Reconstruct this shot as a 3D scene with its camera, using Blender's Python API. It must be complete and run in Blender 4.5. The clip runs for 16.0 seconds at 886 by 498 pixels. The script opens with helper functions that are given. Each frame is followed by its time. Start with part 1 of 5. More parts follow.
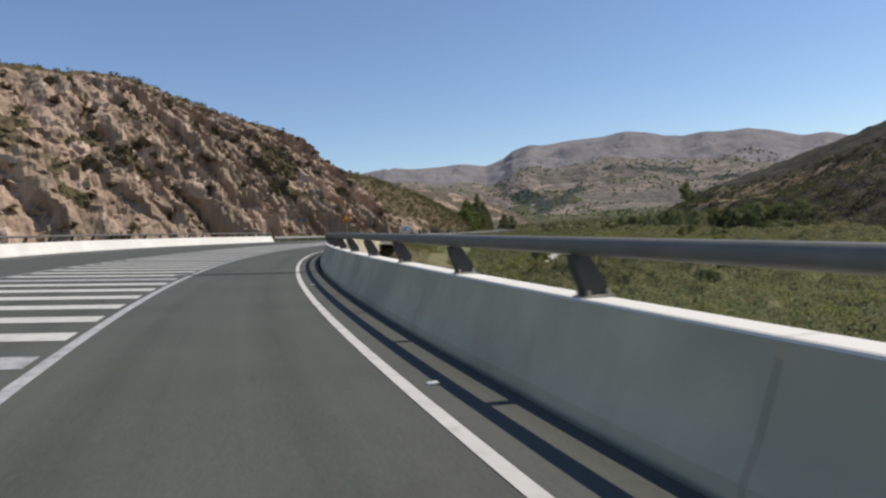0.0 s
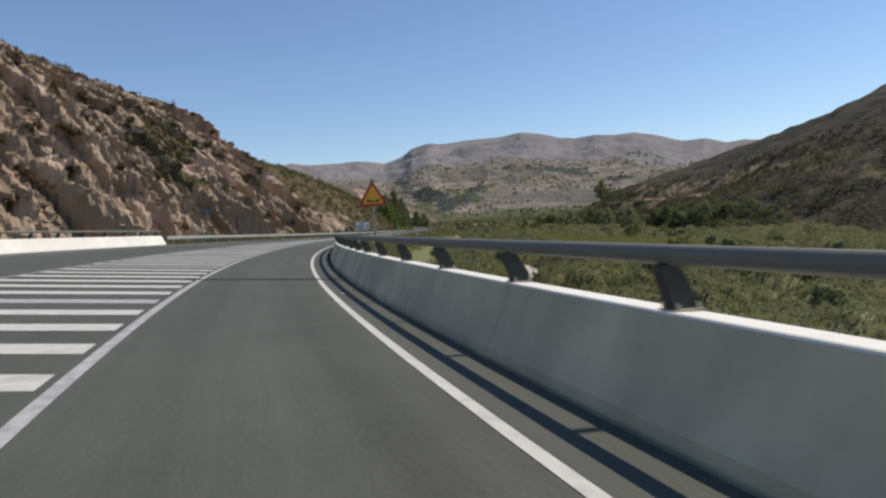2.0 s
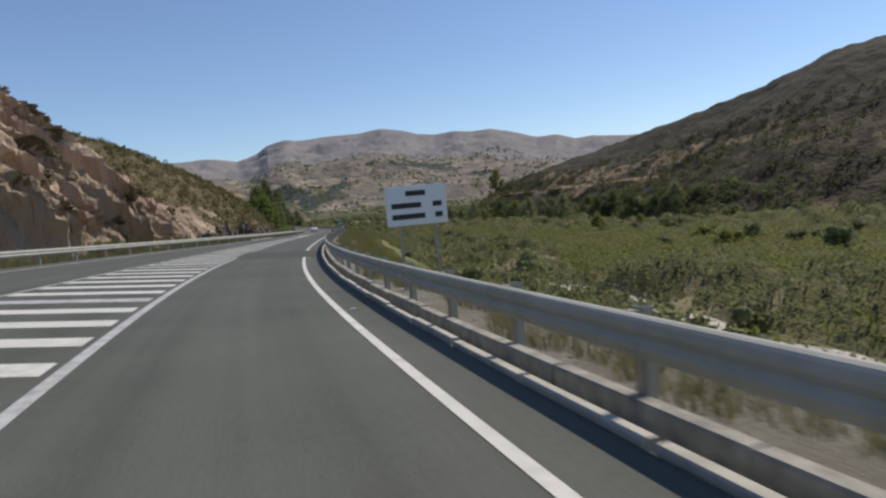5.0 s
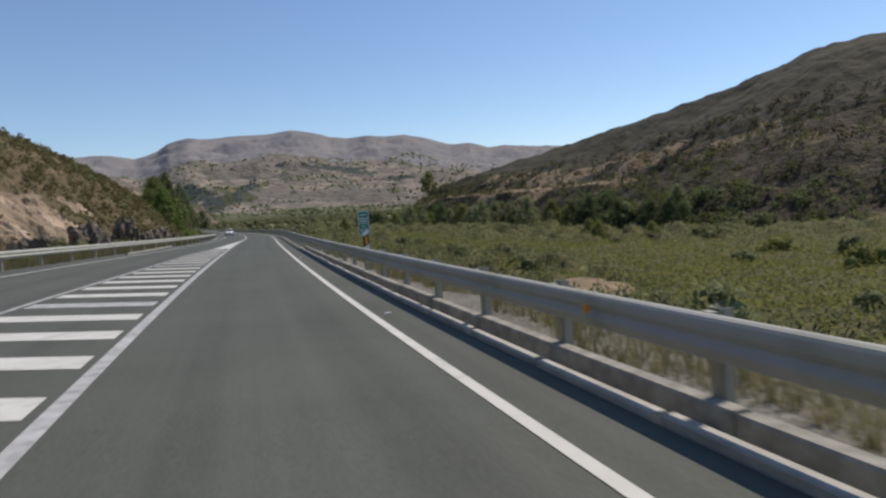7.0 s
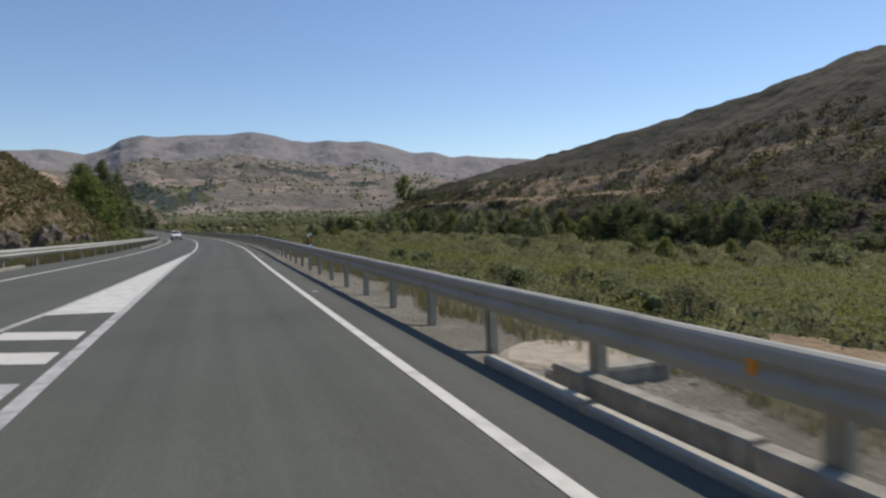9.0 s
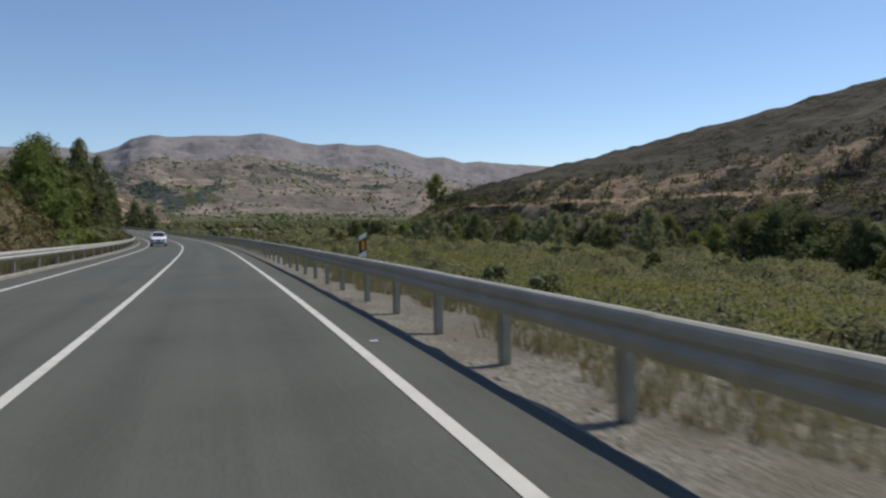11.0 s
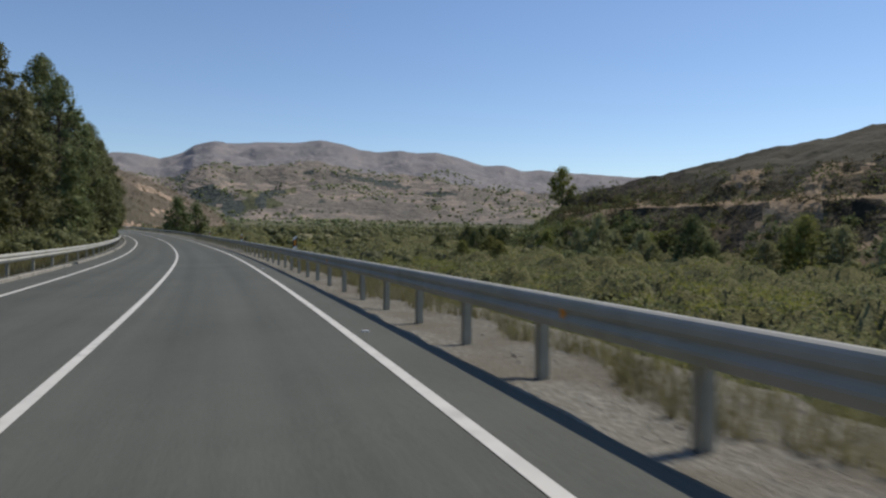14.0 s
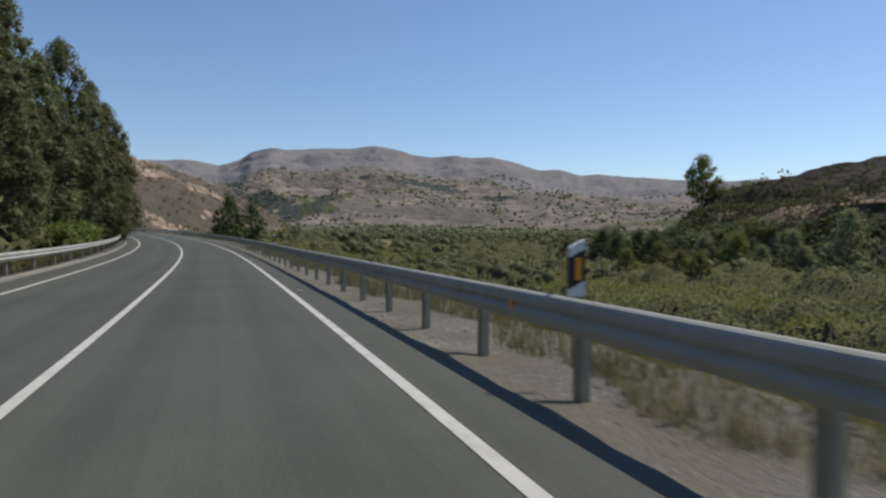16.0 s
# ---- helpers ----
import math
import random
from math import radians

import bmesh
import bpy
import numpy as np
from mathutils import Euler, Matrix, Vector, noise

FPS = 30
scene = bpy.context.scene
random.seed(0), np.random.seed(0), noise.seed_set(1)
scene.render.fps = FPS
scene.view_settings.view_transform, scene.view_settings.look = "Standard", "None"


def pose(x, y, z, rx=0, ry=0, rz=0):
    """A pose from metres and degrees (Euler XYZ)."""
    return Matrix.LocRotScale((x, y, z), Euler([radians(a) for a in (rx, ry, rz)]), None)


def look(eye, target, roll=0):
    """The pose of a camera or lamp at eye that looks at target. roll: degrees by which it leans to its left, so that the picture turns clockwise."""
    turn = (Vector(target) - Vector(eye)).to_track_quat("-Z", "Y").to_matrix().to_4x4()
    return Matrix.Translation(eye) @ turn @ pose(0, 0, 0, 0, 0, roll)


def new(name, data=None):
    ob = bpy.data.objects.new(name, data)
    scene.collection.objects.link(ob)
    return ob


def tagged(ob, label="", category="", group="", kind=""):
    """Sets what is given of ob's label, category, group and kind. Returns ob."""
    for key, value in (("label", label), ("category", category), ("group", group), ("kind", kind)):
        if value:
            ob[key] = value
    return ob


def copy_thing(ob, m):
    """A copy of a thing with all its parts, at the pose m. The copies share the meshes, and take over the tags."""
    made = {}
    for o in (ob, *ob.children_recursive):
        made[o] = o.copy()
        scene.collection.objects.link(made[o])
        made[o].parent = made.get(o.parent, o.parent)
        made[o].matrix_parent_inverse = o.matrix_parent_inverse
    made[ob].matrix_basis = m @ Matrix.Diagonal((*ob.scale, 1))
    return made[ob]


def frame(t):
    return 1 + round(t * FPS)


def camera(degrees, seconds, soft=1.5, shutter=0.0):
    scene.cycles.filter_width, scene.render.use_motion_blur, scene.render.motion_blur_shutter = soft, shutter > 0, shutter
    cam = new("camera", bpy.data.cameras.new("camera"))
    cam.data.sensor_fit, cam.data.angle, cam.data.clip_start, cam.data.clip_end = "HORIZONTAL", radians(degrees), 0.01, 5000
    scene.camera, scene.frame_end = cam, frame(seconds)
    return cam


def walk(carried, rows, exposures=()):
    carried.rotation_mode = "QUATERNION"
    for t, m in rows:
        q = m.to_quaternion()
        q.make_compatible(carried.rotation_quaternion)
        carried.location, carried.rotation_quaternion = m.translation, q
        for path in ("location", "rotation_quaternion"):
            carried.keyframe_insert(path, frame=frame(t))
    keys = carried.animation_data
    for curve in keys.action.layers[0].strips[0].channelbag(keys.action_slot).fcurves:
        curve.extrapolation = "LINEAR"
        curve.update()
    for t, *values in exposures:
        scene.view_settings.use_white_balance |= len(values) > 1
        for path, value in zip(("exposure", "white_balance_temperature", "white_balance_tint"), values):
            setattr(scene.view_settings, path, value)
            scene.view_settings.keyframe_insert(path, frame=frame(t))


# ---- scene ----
cam = camera(67.52, 16.0, soft=2.4, shutter=0.12)
PATH = [
    (0, pose(-1.464, -0, 1.358, 88.301, 4.18, -20.407)),
    (0.5, pose(-1.223, 7.374, 1.527, 88.102, 4.269, -22.288)),
    (1, pose(-0.745, 15.403, 1.68, 87.674, 4.124, -24.915)),
    (1.5, pose(0.074, 23.119, 1.787, 87.611, 4.042, -27.232)),
    (2, pose(1.32, 31.276, 1.862, 87.528, 3.775, -29.312)),
    (2.5, pose(3.126, 40.126, 1.902, 87.304, 3.883, -31.382)),
    (3, pose(5.429, 49.45, 1.916, 87.052, 3.934, -34.455)),
    (3.5, pose(8.452, 59.117, 1.891, 86.898, 4.263, -36.961)),
    (4, pose(11.991, 68.897, 1.842, 86.489, 5.181, -38.981)),
    (4.5, pose(15.859, 78.604, 1.78, 86.421, 5.253, -40.492)),
    (5, pose(20.012, 88.23, 1.705, 86.391, 5.25, -41.464)),
    (5.5, pose(24.347, 97.647, 1.622, 86.397, 5.145, -42.676)),
    (6, pose(28.922, 106.65, 1.532, 86.46, 4.918, -44.909)),
    (6.5, pose(33.523, 115.139, 1.455, 86.448, 4.72, -46.97)),
    (7, pose(37.567, 122.82, 1.404, 86.331, 3.899, -49.191)),
    (7.5, pose(41.648, 129.566, 1.334, 86.9, 3.76, -50.857)),
    (8, pose(45.875, 136.213, 1.259, 86.793, 3.401, -51.709)),
    (8.5, pose(50.275, 142.817, 1.177, 86.934, 2.813, -52.283)),
    (9, pose(55.341, 150.296, 1.081, 86.976, 1.83, -52.728)),
    (9.5, pose(60.817, 158.436, 0.976, 87.118, 1.531, -52.583)),
    (10, pose(66.745, 167.211, 0.857, 87.249, 1.237, -52.478)),
    (10.5, pose(73.074, 176.463, 0.722, 87.374, 0.951, -52.63)),
    (11, pose(79.665, 186.05, 0.574, 87.499, 0.684, -52.053)),
    (11.5, pose(86.253, 195.948, 0.416, 87.625, 0.457, -50.647)),
    (12, pose(92.749, 206.254, 0.251, 87.845, 0.334, -50.188)),
    (12.5, pose(99.613, 217.298, 0.074, 88.06, 0.203, -49.704)),
    (13, pose(106.609, 228.796, -0.108, 88.032, -0.135, -49.212)),
    (13.5, pose(113.525, 240.37, -0.283, 87.837, -0.245, -48.649)),
    (14, pose(120.187, 251.845, -0.442, 88.335, -0.188, -47.431)),
    (14.5, pose(126.373, 263.065, -0.575, 88.563, -0.627, -46.619)),
    (15, pose(132.199, 273.897, -0.677, 88.699, -0.325, -45.521)),
    (15.5, pose(137.554, 284.37, -0.748, 88.702, -0.156, -44.323)),
    (16, pose(142.575, 294.753, -0.79, 88.818, -0.194, -42.986)),
]
walk(cam, PATH, [(0.0, 0.06, 7200, 14.5), (8.0, 0.03, 7150, 14.2), (16.0, -0.05, 7060, 13.5)])

# ---- world, sun ----
SUN_AZ, SUN_EL = 101.0, 53.0
world = bpy.data.worlds.new("world")
scene.world = world
world.use_nodes = True
sky = world.node_tree.nodes.new("ShaderNodeTexSky")
sky.sky_type, sky.sun_disc = "NISHITA", False
sky.sun_elevation, sky.sun_rotation = radians(SUN_EL), radians(SUN_AZ)
sky.altitude, sky.air_density, sky.dust_density, sky.ozone_density = 900, 1.1, 0.12, 7.0
world.node_tree.links.new(sky.outputs[0], world.node_tree.nodes["Background"].inputs[0])
world.node_tree.nodes["Background"].inputs[1].default_value = 0.128
sun = new("sun", bpy.data.lights.new("sun", "SUN"))
sun.data.energy, sun.data.angle, sun.data.color = 3.7, radians(0.53), (1.0, 0.97, 0.91)
sun_way = Vector((math.sin(radians(SUN_AZ)) * math.cos(radians(SUN_EL)), math.cos(radians(SUN_AZ)) * math.cos(radians(SUN_EL)), math.sin(radians(SUN_EL))))
sun.matrix_world = look(sun_way * 300, (0, 0, 0))

# ---- line of the road: heading, crossfall and grade at even distances along its right edge line ----
HEADING = [-6.66, 0.0, 6.93, 12.99, 18.04, 21.98, 24.76, 29.83, 32.47, 33.43, 33.76, 34.28, 32.67, 32.1, 31.24, 29.69, 27.98, 26.48, 24.42, 23.44, 21.48, 18.99, 16.39, 13.79, 11.2, 8.61, 6.01, 3.42]
BANK = [0.0447, 0.0546, 0.0733, 0.0751, 0.0513, 0.0239, 0.003, -0.0083, -0.0107, -0.0137, -0.0119, -0.0081, -0.0039, 0.0003]
GRADE = [0.0357, 0.0025, -0.0078, -0.0101, -0.0136, -0.0116, -0.0007, 0.0135, 0.0189, 0.0219]


def smooth_knots(first, step, values, s):
    v = np.array(values, float)
    u = np.clip((np.asarray(s, float) - first) / step, 0, len(v) - 1 - 1e-9)
    i = u.astype(int)
    f = u - i
    q = [v[np.clip(i + k, 0, len(v) - 1)] for k in (-1, 0, 1, 2)]
    return 0.5 * (2 * q[1] + (q[2] - q[0]) * f + (2 * q[0] - 5 * q[1] + 4 * q[2] - q[3]) * f * f + (3 * q[1] - q[0] - 3 * q[2] + q[3]) * f ** 3)


S = np.arange(-30.0, 540.0, 1.0)
RA = np.radians(smooth_knots(-20, 20, HEADING, S))
RB = smooth_knots(-20, 40, BANK, S)
RX, RY, RZ = np.cumsum(np.sin(RA)), np.cumsum(np.cos(RA)), np.cumsum(smooth_knots(-20, 60, GRADE, S))
RX, RY, RZ = RX - RX[30], RY - RY[30], RZ - RZ[30]


def rows_at(s, d, z=0.0):
    """Points s metres along the road, d metres to the left of its right edge line, z above the surface."""
    s, d, z = np.broadcast_arrays(np.asarray(s, float), np.asarray(d, float), np.asarray(z, float))
    a, b = np.interp(s, S, RA), np.interp(s, S, RB)
    return np.stack([np.interp(s, S, RX) - np.cos(a) * d, np.interp(s, S, RY) + np.sin(a) * d, np.interp(s, S, RZ) + b * (d - 1.75) + z], -1)


def at(s, d, z=0.0):
    return Vector(rows_at(s, d, z).tolist())


def heading(s):
    return math.degrees(float(np.interp(s, S, RA)))


def stand(s, d, z=0.0, turn=0.0):
    """A pose on the road's frame: y along the road, x to its right, upright."""
    v = at(s, d, z)
    return pose(v.x, v.y, v.z, 0, 0, -heading(s) + turn)


def road_place(x, y):
    """Distance along the road and offset from it, for arrays of ground points."""
    s, d = np.empty_like(x), np.empty_like(x)
    for i in range(0, len(x), 20000):
        px, py = x[i:i + 20000], y[i:i + 20000]
        k = np.argmin((px[:, None] - RX[None, ::3]) ** 2 + (py[:, None] - RY[None, ::3]) ** 2, axis=1) * 3
        dx, dy = px - RX[k], py - RY[k]
        s[i:i + 20000] = S[k] + dx * np.sin(RA[k]) + dy * np.cos(RA[k])
        d[i:i + 20000] = -(dx * np.cos(RA[k]) - dy * np.sin(RA[k]))
    return s, d


# offsets of the left-hand lines and barrier
def wall_left(s):
    return np.interp(s, [-40, 50, 66, 76, 86, 92, 100, 130, 150, 160, 175, 190, 201, 225, 540], [18.0, 17.6, 17.0, 16.0, 14.9, 14.4, 14.0, 12.3, 11.2, 10.6, 9.8, 9.0, 8.6, 8.4, 8.4])


def line_left(s):
    return np.interp(s, [-40, 50, 66, 76, 88, 110, 130, 155, 165, 176, 190, 200, 220, 540], [16.6, 16.2, 15.7, 14.7, 13.4, 12.0, 10.9, 9.3, 8.6, 7.8, 7.1, 6.75, 6.55, 6.5])


def hatch_left(s):
    return np.interp(s, [-40, 35, 52, 69, 80, 89, 110, 131, 143, 151, 160, 168, 175, 180, 192, 206], [9.3, 9.2, 8.9, 8.7, 8.2, 8.0, 6.9, 5.97, 5.8, 5.5, 5.15, 4.9, 4.35, 4.1, 3.65, 3.24])


LANE = 3.24


# ---- materials ----
def tree_of(name):
    m = bpy.data.materials.new(name)
    m.use_nodes = True
    return m, m.node_tree.nodes, m.node_tree.links, m.node_tree.nodes["Principled BSDF"]


def mat(name, stops, scale=2.0, rough=0.85, metal=0.0, bump=0.3, bump_scale=30.0, big=None, big_scale=0.1, spread=0.25, stretch=(1, 1, 1), random_hue=0.0, leaf=0.0, dist=0.02, spec=0.5):
    """Noise-driven colour at two scales, with fine relief."""
    m, N, Lk, bsdf = tree_of(name)
    co = N.new("ShaderNodeTexCoord")
    mp = N.new("ShaderNodeMapping")
    mp.inputs["Scale"].default_value = stretch
    Lk.new(co.outputs["Object"], mp.inputs[0])
    n1 = N.new("ShaderNodeTexNoise")
    n1.inputs["Scale"].default_value, n1.inputs["Detail"].default_value, n1.inputs["Roughness"].default_value = scale, 8, 0.62
    Lk.new(mp.outputs[0], n1.inputs["Vector"])
    rp = N.new("ShaderNodeValToRGB")
    e = rp.color_ramp.elements
    while len(e) < len(stops):
        e.new(0.5)
    for k, c in enumerate(stops):
        e[k].position = 0.5 - spread + 2 * spread * k / max(1, len(stops) - 1)
        e[k].color = (*c, 1)
    Lk.new(n1.outputs["Fac"], rp.inputs[0])
    out = rp.outputs[0]
    if big:
        n2 = N.new("ShaderNodeTexNoise")
        n2.inputs["Scale"].default_value, n2.inputs["Detail"].default_value = big_scale, 5
        Lk.new(co.outputs["Object"], n2.inputs["Vector"])
        r2 = N.new("ShaderNodeValToRGB")
        r2.color_ramp.elements[0].position, r2.color_ramp.elements[1].position = 0.44, 0.6
        Lk.new(n2.outputs["Fac"], r2.inputs[0])
        mx = N.new("ShaderNodeMixRGB")
        mx.inputs[2].default_value = (*big, 1)
        sc = N.new("ShaderNodeMath")
        sc.operation = "MULTIPLY"
        sc.inputs[1].default_value = 0.75
        Lk.new(r2.outputs[0], sc.inputs[0])
        Lk.new(sc.outputs[0], mx.inputs[0])
        Lk.new(out, mx.inputs[1])
        out = mx.outputs[0]
    if random_hue:
        hs = N.new("ShaderNodeHueSaturation")
        inf = N.new("ShaderNodeObjectInfo")
        geo = N.new("ShaderNodeNewGeometry")
        add = N.new("ShaderNodeMath")
        Lk.new(inf.outputs["Random"], add.inputs[0])
        Lk.new(geo.outputs["Random Per Island"], add.inputs[1])
        mr = N.new("ShaderNodeMapRange")
        mr.inputs[1].default_value, mr.inputs[2].default_value = 0.0, 2.0
        mr.inputs[3].default_value, mr.inputs[4].default_value = 1 - random_hue, 1 + random_hue
        Lk.new(add.outputs[0], mr.inputs[0])
        Lk.new(mr.outputs[0], hs.inputs["Value"])
        mr2 = N.new("ShaderNodeMapRange")
        mr2.inputs[3].default_value, mr2.inputs[4].default_value = 0.5 - 0.06 * random_hue, 0.5 + 0.06 * random_hue
        Lk.new(inf.outputs["Random"], mr2.inputs[0])
        Lk.new(mr2.outputs[0], hs.inputs["Hue"])
        Lk.new(out, hs.inputs["Color"])
        out = hs.outputs[0]
    Lk.new(out, bsdf.inputs["Base Color"])
    if leaf:
        tr = N.new("ShaderNodeBsdfTranslucent")
        ms = N.new("ShaderNodeMixShader")
        ms.inputs[0].default_value = leaf
        Lk.new(out, tr.inputs[0])
        Lk.new(bsdf.outputs[0], ms.inputs[1])
        Lk.new(tr.outputs[0], ms.inputs[2])
        Lk.new(ms.outputs[0], N["Material Output"].inputs[0])
    bsdf.inputs["Roughness"].default_value = rough
    bsdf.inputs["Metallic"].default_value = metal
    bsdf.inputs["Specular IOR Level"].default_value = spec
    if bump:
        nb = N.new("ShaderNodeTexNoise")
        nb.inputs["Scale"].default_value, nb.inputs["Detail"].default_value = bump_scale, 6
        Lk.new(mp.outputs[0], nb.inputs["Vector"])
        bp = N.new("ShaderNodeBump")
        bp.inputs["Strength"].default_value, bp.inputs["Distance"].default_value = bump, dist
        Lk.new(nb.outputs["Fac"], bp.inputs["Height"])
        Lk.new(bp.outputs[0], bsdf.inputs["Normal"])
    return m


def plain(name, c, rough=0.5, metal=0.0, spec=0.5):
    m, N, Lk, bsdf = tree_of(name)
    bsdf.inputs["Base Color"].default_value = (*c, 1)
    bsdf.inputs["Roughness"].default_value, bsdf.inputs["Metallic"].default_value = rough, metal
    bsdf.inputs["Specular IOR Level"].default_value = spec
    return m


def asphalt_material():
    """Worn asphalt: lengthwise streaks and polished wheel tracks laid out along the road, fine stone grain in all directions."""
    m, N, Lk, bsdf = tree_of("asphalt")
    uv, co = N.new("ShaderNodeUVMap"), N.new("ShaderNodeTexCoord")
    uv.uv_map = "along"
    mp = N.new("ShaderNodeMapping")
    mp.inputs["Scale"].default_value = (0.035, 2.2, 1)
    Lk.new(uv.outputs[0], mp.inputs[0])

    def noise_of(link, scale, detail, rough=0.6):
        n = N.new("ShaderNodeTexNoise")
        n.inputs["Scale"].default_value, n.inputs["Detail"].default_value, n.inputs["Roughness"].default_value = scale, detail, rough
        Lk.new(link, n.inputs["Vector"])
        return n.outputs["Fac"]

    def calc(op, a, b):
        n = N.new("ShaderNodeMath")
        n.operation = op
        for k, q in enumerate((a, b)):
            if isinstance(q, (int, float)):
                n.inputs[k].default_value = q
            else:
                Lk.new(q, n.inputs[k])
        return n.outputs[0]

    streak, blotch, grain = noise_of(mp.outputs[0], 1.0, 6), noise_of(co.outputs["Object"], 0.35, 6), noise_of(co.outputs["Object"], 38.0, 3, 0.8)
    sep = N.new("ShaderNodeSeparateXYZ")
    Lk.new(uv.outputs[0], sep.inputs[0])
    lane = calc("FLOORED_MODULO", sep.outputs[1], 3.24)
    off = calc("ABSOLUTE", calc("SUBTRACT", calc("ABSOLUTE", calc("SUBTRACT", lane, 1.62), 0.0), 0.78), 0.0)
    track = calc("MULTIPLY", calc("MAXIMUM", calc("SUBTRACT", 0.45, off), 0.0), 0.22)
    v = calc("ADD", calc("MULTIPLY", calc("SUBTRACT", streak, 0.5), 0.55), calc("MULTIPLY", calc("SUBTRACT", blotch, 0.5), 0.55))
    v = calc("ADD", v, calc("MULTIPLY", calc("SUBTRACT", grain, 0.5), 1.1))
    v = calc("SUBTRACT", calc("ADD", v, 0.52), track)
    rp = N.new("ShaderNodeValToRGB")
    e = rp.color_ramp.elements
    e[0].position, e[0].color = 0.0, (0.036, 0.039, 0.0315, 1)
    e[1].position, e[1].color = 1.0, (0.127, 0.134, 0.112, 1)
    Lk.new(v, rp.inputs[0])
    Lk.new(rp.outputs[0], bsdf.inputs["Base Color"])
    bsdf.inputs["Roughness"].default_value, bsdf.inputs["Specular IOR Level"].default_value = 0.88, 0.3
    bp = N.new("ShaderNodeBump")
    bp.inputs["Strength"].default_value, bp.inputs["Distance"].default_value = 0.45, 0.006
    Lk.new(noise_of(co.outputs["Object"], 90.0, 4), bp.inputs["Height"])
    Lk.new(bp.outputs[0], bsdf.inputs["Normal"])
    return m


M_ASPHALT = asphalt_material()
M_PATCH = mat("new_asphalt", [(0.052, 0.056, 0.047), (0.062, 0.066, 0.056), (0.078, 0.083, 0.07)], 2.0, 0.9, bump=0.35, bump_scale=90, dist=0.006, spec=0.3)
M_JOINT = mat("joint_rubber", [(0.018, 0.019, 0.018), (0.034, 0.035, 0.033)], 6.0, 0.85, bump=0.4, bump_scale=60, dist=0.01, spec=0.3)
M_PAINT = mat("road_paint", [(0.361, 0.357, 0.320), (0.533, 0.527, 0.472), (0.602, 0.595, 0.536)], 4.0, 0.7, bump=0.2, bump_scale=120, dist=0.004, big=(0.516, 0.510, 0.456), big_scale=0.5, spread=0.2)
M_PAINT_WORN = mat("worn_road_paint", [(0.211, 0.211, 0.202), (0.365, 0.365, 0.350), (0.480, 0.480, 0.461)], 5.0, 0.75, bump=0.2, bump_scale=120, dist=0.004, spread=0.2)
# right parapet's copy: yellowed and brightened to offset the blue shade on its face
M_CONCRETE_SHADE = mat("concrete", [(0.465, 0.400, 0.260), (0.586, 0.512, 0.339), (0.670, 0.586, 0.400)], 1.3, 0.88, bump=0.3, bump_scale=60, big=(0.391, 0.339, 0.237), big_scale=0.5, dist=0.01, stretch=(1, 1, 0.5), spread=0.22)
# sunlit copy of the parapet concrete; also the farmhouse's own white
M_WHITE = mat("white_and_sunlit_concrete", [(0.640, 0.624, 0.549), (0.757, 0.739, 0.657), (0.795, 0.778, 0.702)], 1.0, 0.8, bump=0.2, bump_scale=50, big=(0.679, 0.662, 0.585), big_scale=0.3, dist=0.008, stretch=(1, 1, 0.4))
M_KERB = mat("kerb_concrete", [(0.14, 0.13, 0.105), (0.26, 0.245, 0.2), (0.40, 0.38, 0.32)], 5.0, 0.92, bump=0.5, bump_scale=60, dist=0.015)
M_LIP = mat("drain_lip_concrete", [(0.28, 0.265, 0.22), (0.40, 0.38, 0.32), (0.50, 0.48, 0.41)], 3.0, 0.9, bump=0.5, bump_scale=60, dist=0.012)
M_STEEL = mat("galvanised_steel", [(0.285, 0.285, 0.240), (0.361, 0.363, 0.308), (0.438, 0.440, 0.375)], 3.0, 0.7, metal=0.0, bump=0.08, bump_scale=200, big=(0.403, 0.398, 0.379), big_scale=0.8, spec=0.2)
M_STEEL_POST = mat("galvanised_posts", [(0.286, 0.270, 0.215), (0.396, 0.375, 0.298)], 5.0, 0.6, metal=0.3, bump=0.08, bump_scale=200)
M_DARK_STEEL = mat("weathered_dark_steel", [(0.035, 0.036, 0.035), (0.06, 0.06, 0.058)], 5.0, 0.55, metal=0.4, bump=0.1, bump_scale=120)
M_RAIL = mat("tube_rail_steel", [(0.136, 0.132, 0.108), (0.196, 0.190, 0.156)], 3.0, 0.6, metal=0.2, bump=0.06, bump_scale=150)
M_ROCK = mat("red_rock", [(0.111, 0.084, 0.057), (0.293, 0.213, 0.149), (0.475, 0.354, 0.257), (0.647, 0.514, 0.393)], 0.2, 0.95, bump=1.0, bump_scale=0.9, big=(0.253, 0.200, 0.136), big_scale=0.075, dist=1.4, stretch=(1, 1, 0.22), spread=0.2, spec=0.2)
M_SCRUB = mat("dry_scrub_slope", [(0.081, 0.067, 0.034), (0.152, 0.118, 0.066), (0.229, 0.179, 0.108)], 0.35, 0.95, bump=1.0, bump_scale=1.6, big=(0.092, 0.080, 0.042), big_scale=0.05, dist=0.8, spec=0.2)
M_HILL = mat("dark_scrub_hill", [(0.026, 0.022, 0.014), (0.054, 0.044, 0.028), (0.113, 0.086, 0.055)], 0.14, 0.95, bump=1.0, bump_scale=0.8, big=(0.041, 0.038, 0.021), big_scale=0.035, dist=1.2, spec=0.2, spread=0.17)
M_GROUND = mat("valley_ground", [(0.11, 0.115, 0.05), (0.18, 0.162, 0.085), (0.30, 0.245, 0.155)], 0.22, 0.95, bump=0.6, bump_scale=4, big=(0.125, 0.145, 0.055), big_scale=0.03, dist=0.25, spec=0.2)
